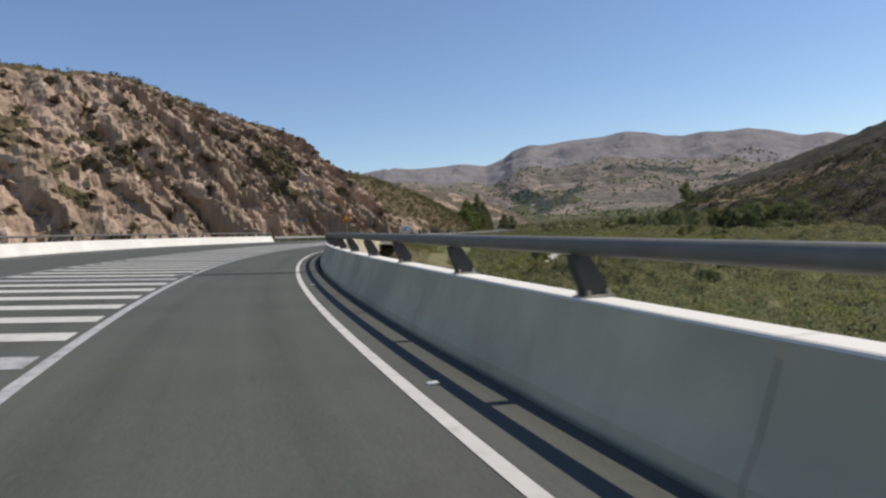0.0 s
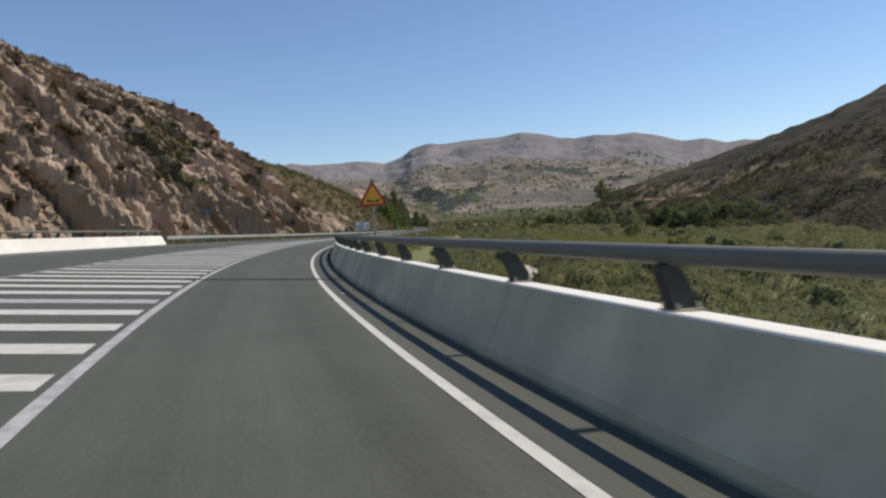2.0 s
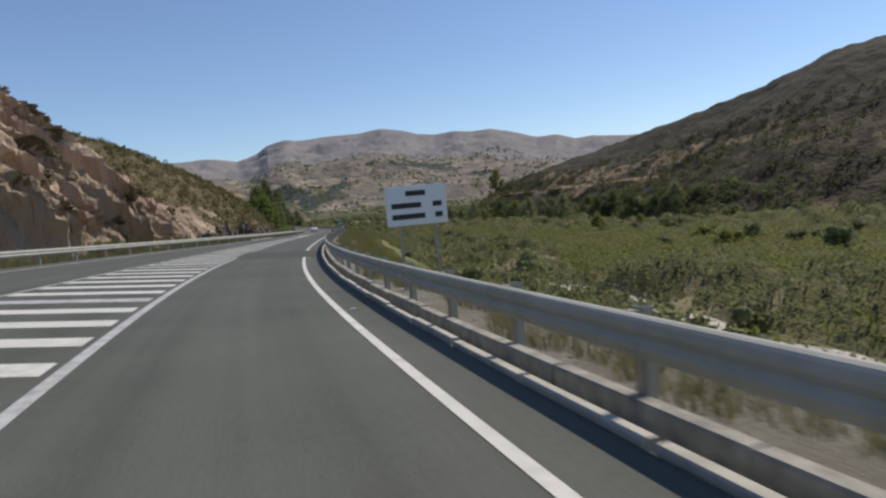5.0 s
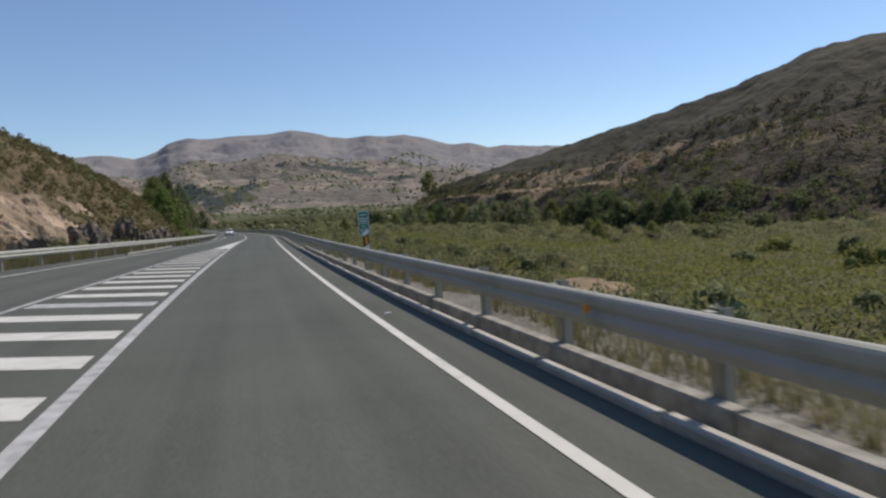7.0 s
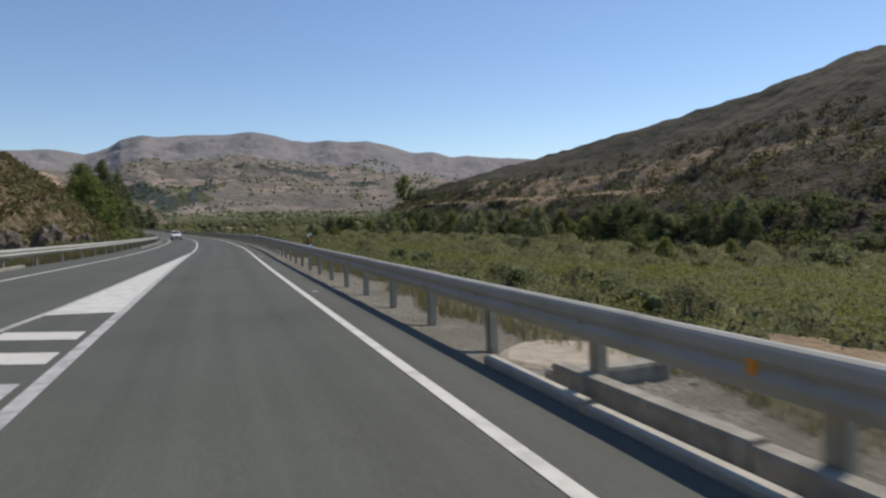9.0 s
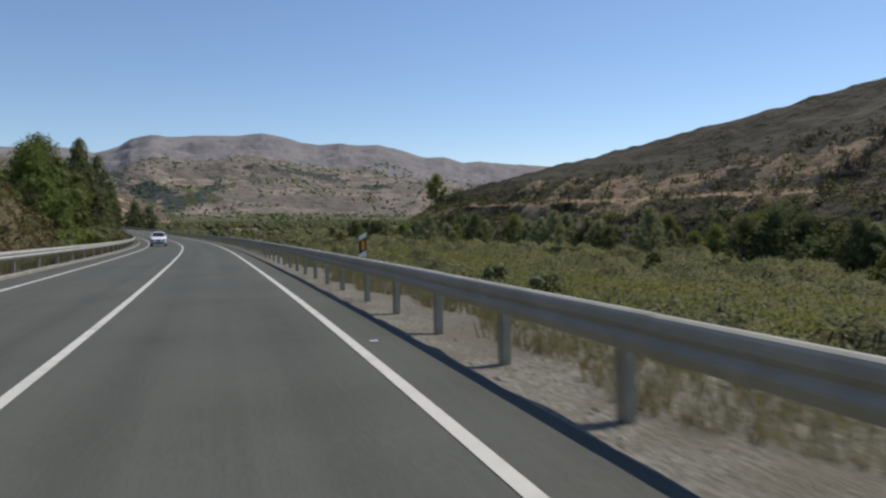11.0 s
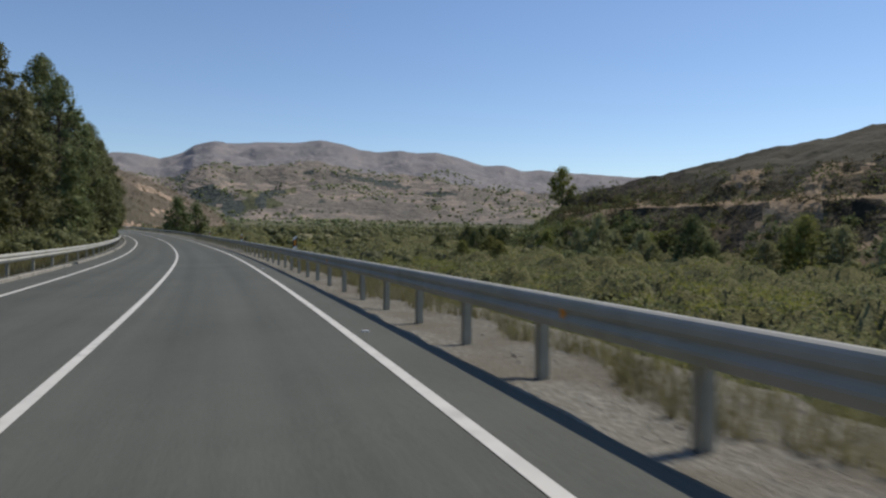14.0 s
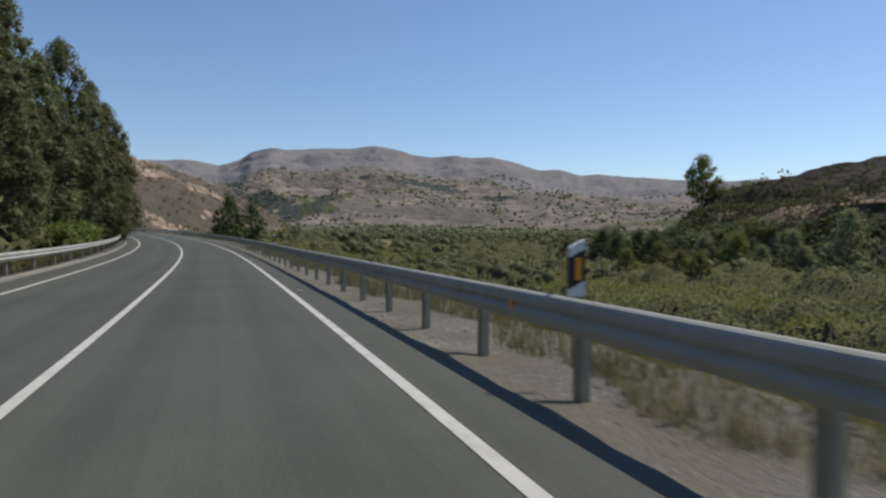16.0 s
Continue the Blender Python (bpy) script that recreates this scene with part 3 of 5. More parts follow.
hill2 = slope_mesh("hill_far_left", HILL2_FOOT, HILL2_RIDGE, 140, 60, hill_relief, M_DRY_HILL, 0.06, 60, [M_ROCK], lambda u, v, q: fractal(q[0] * 0.04, q[1] * 0.04, 5, 4) > 0.1, False)
tagged(hill2, "dry brown hill with bare rock streaks beyond the bend", "hill", kind="structure")

# far mountains
SKY_AZ = [-70, -30, 0, 12, 16, 20.5, 22.3, 24.6, 26.3, 27.1, 28.6, 29.6, 31.8, 35.2, 36.9, 38.7, 40.2, 41.6, 43.2, 44.8, 46.5, 48.3, 50.4, 52.1, 53.8, 55.2, 57.9, 62.5, 80, 110, 150]
SKY_EL = [4.5, 4.5, 5.2, 5.5, 5.8, 5.75, 5.83, 5.5, 6.0, 6.5, 6.72, 6.72, 7.06, 7.2, 7.42, 7.1, 6.7, 6.53, 6.67, 6.5, 6.6, 6.15, 5.5, 5.5, 4.95, 5.0, 4.72, 4.4, 4.0, 4, 4]



MOUNT_X, MOUNT_Y = 60.0, 160.0


def mountain_height(x, y):
    r, a = math.hypot(x - MOUNT_X, y - MOUNT_Y), math.degrees(math.atan2(x - MOUNT_X, y - MOUNT_Y))
    fac = float(np.interp(r, [520, 800, 1200, 1450, 1700, 2200, 2700, 3300, 3800, 4500], [-0.03, 0.0, 0.045, 0.13, 0.22, 0.36, 0.46, 0.78, 1.0, 0.8]))
    h = 3800 * math.tan(radians(float(np.interp(a, SKY_AZ, SKY_EL))))
    k = min(1, max(0, (r - 800) / 900))
    rough = 85 * fractal(x * 0.0016, y * 0.0016, 0.5, 5) + 34 * (0.5 - abs(fractal(x * 0.005, y * 0.005, 2.2, 5)) * 2)
    rough += 9 * math.sin((h * fac + 40 * fractal(x * 0.002, y * 0.002, 7, 3)) * 0.11) * float(step(r, 1300, 1800))
    # gorge wall
    g = math.exp(-((a - 28.5) / 1.7) ** 2) * 34 * (float(step(r, 1440, 1520)) - 0.4 * float(step(r, 1600, 2000)))
    return -9 + h * fac + rough * k * min(1, abs(r - 3800) / 500 + 0.1) + g


# wooded patches: bearing and slope angle of the middle from the bend, half sizes, slant
WOODS = [(28.2, 2.55, 1.7, 0.75, -0.1), (29.8, 1.75, 1.0, 0.7, 0.0), (33.0, 2.95, 0.95, 0.28, 0.1), (32.1, 2.2, 0.45, 0.6, 0.0), (40.4, 4.3, 2.6, 0.24, -0.13), (43.0, 3.75, 1.6, 0.2, -0.1), (36.0, 4.75, 0.5, 0.2, 0), (47.5, 3.1, 1.5, 0.16, 0.0), (25.5, 3.9, 0.7, 0.2, 0.0), (37.2, 2.3, 0.3, 0.2, 0)]


def mountain_cover(x, y, z):
    a, e = math.degrees(math.atan2(x - 132, y - 274)), math.degrees(math.atan2(z + 0.7, math.hypot(x - 132, y - 274)))
    n = fractal(x * 0.006, y * 0.006, 3.3, 4)
    for a0, e0, ra, re_, slant in WOODS:
        if ((a - a0) / ra) ** 2 + ((e - e0 - slant * (a - a0)) / re_) ** 2 < 1 + 1.6 * n:
            return 2
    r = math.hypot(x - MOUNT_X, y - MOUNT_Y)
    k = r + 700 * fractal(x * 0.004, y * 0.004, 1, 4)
    # the haze-greyed colour takes over beyond roughly 2250 m
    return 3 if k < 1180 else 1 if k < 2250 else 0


def build_mountains():
    az = np.concatenate([np.arange(-70, 5, 1.5), np.arange(5, 75, 0.14), np.arange(75, 151, 1.5)])
    rr = np.concatenate([np.arange(520, 1300, 24), np.arange(1300, 1900, 15), np.arange(1900, 3700, 36), np.arange(3700, 4500, 90)])
    verts = []
    for r in rr:
        for a in az:
            x, y = MOUNT_X + r * math.sin(radians(a)), MOUNT_Y + r * math.cos(radians(a))
            verts.append((x, y, mountain_height(x, y)))
    f = grid_faces(len(rr), len(az))
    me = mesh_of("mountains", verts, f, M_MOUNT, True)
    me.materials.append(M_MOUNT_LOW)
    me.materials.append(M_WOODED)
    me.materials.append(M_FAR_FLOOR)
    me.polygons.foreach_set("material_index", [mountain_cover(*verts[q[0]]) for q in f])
    return tagged(new("backdrop_mountains", me), "bare mountain range on the horizon, distance haze greyed into its colours", "mountains", kind="structure")


build_mountains()

# ---- road surface and markings ----
def build_road():
    ss = np.arange(-28, 538, 2.0)
    v, sd = [], []
    cols = 9
    for s in ss:
        wl = float(wall_left(s)) + 0.05
        for k in range(cols):
            d = -0.76 + (wl + 0.76) * k / (cols - 1)
            v.append(rows_at(s, d, 0.0))
            sd.append((s, d))
        sd += [(s, wl), (s, -0.76)]
        v.append(rows_at(s, wl, -0.9 if s < 84 else -0.35))
        v.append(rows_at(s, -0.76, -0.9 if s < 84 else -0.35))
    me = mesh_of("road", v, grid_faces(len(ss), cols + 2, True), M_ASPHALT, False)
    lay = me.uv_layers.new(name="along")
    for lp in me.loops:
        lay.data[lp.index].uv = sd[lp.vertex_index]
    return tagged(new("road", me), "grey worn asphalt carriageway with a hatched median", "road", kind="structure")


road = build_road()


def stripe(name, d0, d1, s0, s1, material, z=0.006, stp=1.5, label=""):
    ss = np.linspace(s0, s1, max(2, int((s1 - s0) / stp) + 1))
    f0 = d0 if callable(d0) else (lambda s: d0)
    f1 = d1 if callable(d1) else (lambda s: d1)
    v = []
    for s in ss:
        v += [rows_at(s, float(f0(s)), z), rows_at(s, float(f1(s)), z)]
    return part(name, mesh_of(name, v, grid_faces(len(ss), 2), material), material, road, label)


# right edge line, broken by the resurfaced stretch
stripe("edge_line", 0.062, -0.062, -28, 122.2, M_PAINT, label="white right edge line")
stripe("edge_line", 0.09, -0.035, 129.9, 538, M_PAINT, label="white right edge line")
stripe("edge_line", lambda s: line_left(s) + 0.07, lambda s: line_left(s) - 0.07, -28, 538, M_PAINT, label="white left edge line")
stripe("lane_line", LANE + 0.075, LANE - 0.075, -28, 124.3, M_PAINT_WORN, label="worn white lane line")
stripe("lane_line", LANE + 0.075, LANE - 0.075, 131.5, 205, M_PAINT_WORN, label="worn white lane line")
stripe("centre_line", LANE + 0.062, LANE - 0.062, 205, 538, M_PAINT, label="solid white centre line")
stripe("lane_line", lambda s: hatch_left(s) + 0.06, lambda s: hatch_left(s) - 0.06, -28, 205, M_PAINT_WORN, label="worn white line beside the hatching")
stripe("resurfaced_patch", LANE + 0.4, -0.7, 122.2, 129.9, M_PATCH, 0.004, label="darker resurfaced asphalt patch")
# solid white tip of the median
stripe("median_tip", lambda s: hatch_left(s) - 0.03, LANE + 0.05, 174.2, 203.5, M_PAINT, 0.0075, label="solid white tip of the hatched median")

BAR_K = [-20, 0, 22, 33, 40, 73, 82, 91, 93]
BAR_S = [-26.9, 8.1, 46.9, 65.7, 77.6, 135.4, 151.8, 168.7, 171.9]
for k in range(-19, 94):
    s = float(np.interp(k, BAR_K, BAR_S))
    lft = float(hatch_left(s)) - 0.16
    v, n = [], 5
    for i in range(n):
        d = LANE + 0.17 + (lft - LANE - 0.17) * i / (n - 1)
        o = 0.3 * (d - LANE)
        v += [rows_at(s - 0.6 + o, d, 0.007), rows_at(s + 0.08 + o, d, 0.007)]
    part("hatch_bar", mesh_of("hatch_bar", v, grid_faces(n, 2), M_PAINT if k % 7 else M_PAINT_WORN), M_PAINT, road)

# bridge joints: dark rubber strips across the deck
for s0, slant in ((21.6, 0.35), (50.2, 0.6), (83.2, 0.6)):
    v = []
    for d in np.linspace(-0.7, float(wall_left(s0)) - 0.3 if s0 > 60 else 3.75, 12):
        o = slant * (d / 3.2) if d < 4 else slant * 1.25
        v += [rows_at(s0 - 0.22 + o, d, 0.009), rows_at(s0 + 0.22 + o, d, 0.009)]
    part("expansion_joint", mesh_of("expansion_joint", v, grid_faces(12, 2), M_JOINT), M_JOINT, road, "dark expansion joint across the deck")

# reflective studs on the shoulder
stud_bm = box_bm(-0.03, 0.03, -0.05, 0.05, 0.0, 0.016, 0.006)
stud_me = bpy.data.meshes.new("road_stud")
stud_bm.to_mesh(stud_me)
stud_bm.free()
stud_me.materials.append(M_SIGN_WHITE)
for s in (5.4, 16.4, 27.4, 45.5, 64.7, 83.0, 102, 120.8, 139.3, 157.8, 176.3, 194.8, 213.3, 292, 310.5, 329, 347.5, 366):
    ob = new("road_stud", stud_me)
    ob.matrix_world = stand(s, -0.24, 0.004, 90)
    tagged(ob, "small white road stud beside the edge line", "road stud", "road studs")


# ---- bridge parapets: concrete barrier with a steel tube on brackets ----
def bracket_mesh(sign):
    """Steel bracket that leans over the road; x to the right of travel, z up from the wall top."""
    bm = extrude_bm([(-0.06 * sign, 0.0), (0.15 * sign, 0.0), (0.13 * sign, 0.1), (0.03 * sign, 0.28), (-0.02 * sign, 0.34), (-0.15 * sign, 0.34), (-0.14 * sign, 0.24), (-0.08 * sign, 0.1)], -0.05, 0.05)
    me = bpy.data.meshes.new("bracket")
    bm.to_mesh(me)
    bm.free()
    me.materials.append(M_DARK_STEEL)
    return me


def base_plate_mesh(sign):
    bm = box_bm(min(-0.09 * sign, 0.16 * sign), max(-0.09 * sign, 0.16 * sign), -0.1, 0.1, -0.002, 0.016, 0.004)
    for x in (-0.05, 0.12):
        for y in (-0.08, 0.08):
            cyl(bm, (x * sign, y, 0.015), (x * sign, y, 0.06), 0.014, 0.014, 6)
    me = bpy.data.meshes.new("base_plate")
    bm.to_mesh(me)
    bm.free()
    me.materials.append(M_STEEL_POST)
    return me


def tube_profile(d, z, w, h, n=12):
    return [(d + w * math.cos(2 * math.pi * k / n), z + h * math.sin(2 * math.pi * k / n)) for k in range(n)]


def parapet(label, side, offset, s0, s1, posts, material):
    """side +1: the wall stands on the left of the carriageway."""
    thing = empty("bridge_parapet", Matrix.Identity(4), label, "parapet")
    prof = [(0.0, -0.05), (0.02, 0.09), (0.14, 0.3), (0.33, 0.762), (0.62, 0.762), (0.63, -1.3), (0.3, -1.3)]
    # cap: separate strip so the wall top can carry sunlit white in its colour
    cap = [(0.331, 0.764), (0.338, 0.782), (0.352, 0.79), (0.60, 0.79), (0.62, 0.778), (0.624, 0.764)]
    prof, cap = [(side * q[0], q[1]) for q in prof], [(side * q[0], q[1]) for q in cap]
    a = s0
    while a < s1 - 0.5:
        b = min(a + 5.9, s1)
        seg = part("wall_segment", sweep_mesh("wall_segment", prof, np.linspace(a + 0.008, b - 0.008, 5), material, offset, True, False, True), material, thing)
        part("coping", sweep_mesh("coping", cap, np.linspace(a + 0.006, b - 0.006, 5), M_WHITE, offset, True, False, True), M_WHITE, seg, "wall top with sunlit paleness put into its colour")
        a = b
    tube = [(side * q[0], q[1]) for q in tube_profile(0.36, 1.192, 0.06, 0.072)]
    part("tube_rail", sweep_mesh("tube_rail", tube, np.linspace(s0, s1 + (0.6 if side < 0 else 0), 70), M_RAIL, offset, True, True, True), M_RAIL, thing, "smooth grey steel tube rail")
    bme, pme = bracket_mesh(-side), base_plate_mesh(-side)
    for s in posts:
        m = stand(s, float(offset(s)) + side * 0.45, 0.788)
        ob = part("bracket", bme, None, thing, "dark steel rail bracket")
        ob.matrix_world = m
        ob2 = new("base_plate", pme)
        ob2.parent = ob
    return thing


def right_base(s):
    return -0.85


POST_S = np.interp(np.arange(-10, 28), [-10, 0, 5, 8, 10, 13, 15, 17, 20, 23, 25, 26, 27], [-24.6, 4.5, 19.35, 28.6, 35.1, 43.7, 49.2, 53.8, 62.8, 71.6, 76.5, 79.6, 81.5])
# one concrete in two colours: shade-side copy right, sunlit copy left
parapet("grey concrete bridge parapet with steel tube rail", -1, right_base, -27, 82.0, POST_S, M_CONCRETE_SHADE)
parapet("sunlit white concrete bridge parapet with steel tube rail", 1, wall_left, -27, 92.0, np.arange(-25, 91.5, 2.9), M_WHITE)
# tapered end block of the right parapet
v = []
for s, h in ((82.0, 0.79), (82.6, 0.62), (83.6, 0.5), (84.6, 0.3)):
    v += [rows_at(s, -0.85, -0.05), rows_at(s, -0.99, 0.3 * h / 0.79), rows_at(s, -1.2, h), rows_at(s, -1.46, h), rows_at(s, -1.48, -1.0)]
end_block = new("parapet_end_block", mesh_of("parapet_end_block", v, grid_faces(4, 5, True) + [(0, 1, 2, 3, 4), (19, 18, 17, 16, 15)], M_CONCRETE_SHADE))
tagged(end_block, "tapered concrete end block of the parapet", "end block")


# ---- steel guard rails ----
def beam_profile(side, d, z0):
    """W-shaped beam, 31 cm deep, open to the road."""
    half = [(0.0, 0.0), (0.022, 0.008), (0.046, 0.05), (0.066, 0.08), (0.068, 0.105), (0.045, 0.135), (0.034, 0.155), (0.045, 0.175), (0.068, 0.205), (0.07, 0.24), (0.064, 0.27), (0.048, 0.292), (0.022, 0.307), (0.0, 0.31)]
    out = [(d - side * q[0], z0 + q[1]) for q in half]
    return out + [(q[0] + side * 0.006, q[1]) for q in out[::-1]]


def post_mesh(side):
    """Channel post with its spacer block; x to the right, z from the ground to just under the beam's top."""
    bm = bmesh.new()
    s = -side
    box(bm, min(0.0, 0.10 * s), max(0.0, 0.10 * s), -0.06, -0.052, -0.25, 0.70)
    box(bm, min(0.0, 0.10 * s), max(0.0, 0.10 * s), 0.052, 0.06, -0.25, 0.70)
    box(bm, min(0.0, 0.008 * s), max(0.0, 0.008 * s), -0.06, 0.06, -0.25, 0.70)
    box(bm, min(-0.07 * s, 0), max(-0.07 * s, 0), -0.045, 0.045, 0.48, 0.68)
    me = bpy.data.meshes.new("post")
    bm.to_mesh(me)
    bm.free()
    me.materials.append(M_STEEL_POST)
    return me


bolt_bm = bmesh.new()
cyl(bolt_bm, (0, 0, 0), (0.02, 0, 0), 0.018, 0.014, 8)
bolt_me = bpy.data.meshes.new("bolt")
bolt_bm.to_mesh(bolt_me)
bolt_bm.free()
bolt_me.materials.append(M_STEEL_POST)


def guard_rail(label, side, offset, s0, s1, posts, raised=lambda s: 0.0, tall=lambda s: 0.0):
    """raised: how much higher than usual the beam stands; tall: how far the posts show above it."""
    thing = empty("guard_rail", Matrix.Identity(4), label, "guard rail")
    prof = beam_profile(side, 0.0, 0.44)
    a, k = s0, 0
    while a < s1 - 0.1:
        b = min(a + 4.3, s1)
        lift = 0.0 if k % 2 else 0.003
        up = raised((a + b) / 2)
        me = sweep_mesh("beam", [(q[0] - side * lift, q[1] + up) for q in prof], np.linspace(a - 0.12, b + 0.12, 5), M_STEEL, offset, True, True)
        me.polygons.foreach_set("use_smooth", [False] * len(me.polygons))
        part("beam", me, M_STEEL, thing)
        a, k = b, k + 1
    pm = post_mesh(side)
    for i, s in enumerate(posts):
        ob = part("post", pm, None, thing)
        ob.matrix_world = stand(s, float(offset(s)) + side * 0.075, raised(s) + tall(s)) @ pose(0, 0, 0, 0.7 * math.sin(i * 2.1), 0.8 * math.sin(i * 1.3), 0)
        if side < 0 and 145 < s < 345:
            bolt = part("bolt", bolt_me, None, ob)
            bolt.matrix_basis = pose(-0.126, 0, 0.595)
    return thing


def gr_right(s):
    return float(np.interp(s, [80, 165, 215, 540], [-1.08, -1.10, -1.22, -1.22]))


def rail_up(s):
    return float(np.interp(s, [80, 165, 215, 540], [0.01, 0.0, 0.065, 0.065]))


G_K = [0, 6, 12, 18, 24, 30, 36, 41, 46, 51]
G_S = [221.29, 234.08, 247.06, 261.13, 274.66, 288.74, 301.62, 312.3, 324.04, 336.33]
RIGHT_POSTS = list(np.arange(83.6, 220.5, 2.25)) + np.interp(np.arange(0, 52), G_K, G_S).tolist() + np.arange(338.6, 535, 2.3).tolist()
guard_rail("galvanised steel guard rail along the valley side", -1, gr_right, 80.2, 536, RIGHT_POSTS, rail_up, lambda s: 0.08 if 88 < s < 145 else 0.0)
LEFT_POSTS = np.arange(94, 500, 4.0).tolist()
guard_rail("galvanised steel guard rail along the hillside", 1, lambda s: float(wall_left(s)), 92.3, 500, LEFT_POSTS, lambda s: float(np.interp(s, [190, 225], [0.0, 0.06])))


# ---- kerb and drain blocks along the right verge ----
def kerb_run(label, prof, s0, s1, length, gaps=(), material=M_KERB, gap=0.015):
    thing = empty("kerb", Matrix.Identity(4), label, "kerb")
    a, i = s0, 0
    rnd = random.Random(int(s0 * 10))
    while a < s1:
        b = a + length
        if not any(g0 < (a + b) / 2 < g1 for g0, g1 in gaps):
            j = [rnd.uniform(-0.012, 0.012) for _ in range(2)]
            part("kerb_block", sweep_mesh("kerb_block", [(q[0] + j[0], q[1] + (j[1] if q[1] > 0 else 0)) for q in prof], np.linspace(a + gap, b - gap, 2), material, None, True, False, True), material, thing)
        a, i = b, i + 1
    return thing


GAPS = []
kerb_run("weathered concrete drain lip blocks", [(-0.79, -0.2), (-0.79, 0.04), (-0.8, 0.055), (-0.9, 0.06), (-0.91, 0.045), (-0.92, -0.2)], 84.5, 166.8, 1.95, GAPS, M_LIP, 0.05)
kerb_run("weathered concrete kerb behind the drain", [(-1.03, -0.2), (-1.035, 0.14), (-1.05, 0.162), (-1.17, 0.168), (-1.19, 0.15), (-1.2, -0.2)], 84.5, 166, 2.3, GAPS)
kerb_run("low concrete kerb along the hillside", [(7.72, -0.2), (7.72, 0.09), (7.74, 0.11), (7.88, 0.11), (7.9, 0.09), (7.9, -0.2)], 224, 420, 2.0, [(279, 281), (318, 320.5), (341, 343.5)])
kerb_run("low concrete kerb along the hillside bend", [(8.9, -0.2), (8.9, 0.09), (8.92, 0.11), (9.06, 0.11), (9.08, 0.09), (9.08, -0.2)], 172, 192, 2.0)

# drain outlet: slab and pale wash of sediment
outlet = empty("drain_outlet", stand(167.4, -1.2, 0), "low concrete drain outlet with pale washed sediment", "drain")
part("side_wall", box_bm(-0.1, 1.1, -0.1, 0.18, -0.2, 0.06, 0.02), M_KERB, outlet)
fan = bmesh.new()
rim = [fan.verts.new((0.72 + (0.8 + 0.07 * math.sin(k * 1.9)) * math.cos(k * 0.4488), 1.15 + (0.9 + 0.08 * math.sin(k * 2.3)) * math.sin(k * 0.4488), -0.1)) for k in range(14)]
top = [fan.verts.new((q.co.x * 0.8 + 0.1, 1.15 + (q.co.y - 1.15) * 0.8, -0.045)) for q in rim]
fan.faces.new(top)
for k in range(14):
    fan.faces.new((rim[k], rim[(k + 1) % 14], top[(k + 1) % 14], top[k]))
part("sediment_fan", fan, M_SEDIMENT, outlet, "pale fan of washed sediment")


# ---- roadside signs and markers ----
def flat_outline(n=3, r=1.0, turn=90, round_=0.0):
    pts = []
    for k in range(n):
        a = radians(turn + 360 / n * k)
        c = Vector((math.cos(a), math.sin(a))) * r
        if not round_:
            pts.append(tuple(c))
            continue
        for j in (-40, -15, 15, 40):
            b = a + radians(j * 1.5)
            pts.append((c.x * (1 - 2 * round_ / r) + round_ * math.cos(b), c.y * (1 - 2 * round_ / r) + round_ * math.sin(b)))
    return pts


def lettering(text, size, x, z, y, material, parent, name="lettering"):
    cu = bpy.data.curves.new(name, "FONT")
    cu.body, cu.size, cu.align_x, cu.align_y, cu.extrude = text, size, "CENTER", "CENTER", 0.001
    tmp = bpy.data.objects.new(name, cu)
    scene.collection.objects.link(tmp)
    me = bpy.data.meshes.new_from_object(tmp.evaluated_get(bpy.context.evaluated_depsgraph_get()))
    bpy.data.objects.remove(tmp)
    me.materials.clear()
    me.materials.append(material)
    ob = part(name, me, material, parent)
    ob.matrix_basis = pose(x, y, z, 90, 0, 0)
    return ob


def warning_sign():
    p = at(50.9, -1.8, 0.08)
    sign = empty("warning_sign", pose(p.x, p.y, p.z, 0, 0, -heading(50.9) + 6), "amber triangular warning sign with a red border on a steel post", "road sign")
    post = bmesh.new()
    box(post, -0.04, 0.04, 0.03, 0.07, -0.4, 2.9, 0.006)
    part("post", post, M_STEEL_POST, sign)
    plate = part("plate", extrude_bm([(x, z + 2.32) for x, z in flat_outline(3, 0.53, 90, 0.05)], 0.0, 0.02), M_SIGN_RED, sign, "red triangular plate")
    part("face", extrude_bm([(x, z + 2.32) for x, z in flat_outline(3, 0.385, 90, 0.03)], -0.006, 0.001), M_SIGN_YELLOW, plate, "amber face")
    bump = [(-0.19, -0.09), (0.19, -0.09), (0.19, -0.01), (0.15, -0.0), (0.1, -0.035), (0.0, -0.05), (-0.1, -0.035), (-0.15, 0.0), (-0.19, -0.01)]
    part("symbol", extrude_bm([(x, z + 2.27) for x, z in bump], -0.011, -0.005), M_BLACK, plate, "black uneven-road symbol")
    part("clamp", box_bm(-0.06, 0.06, 0.02, 0.08, 2.1, 2.14, 0.004), M_STEEL_POST, sign)
    part("clamp", box_bm(-0.06, 0.06, 0.02, 0.08, 2.55, 2.59, 0.004), M_STEEL_POST, sign)


warning_sign()


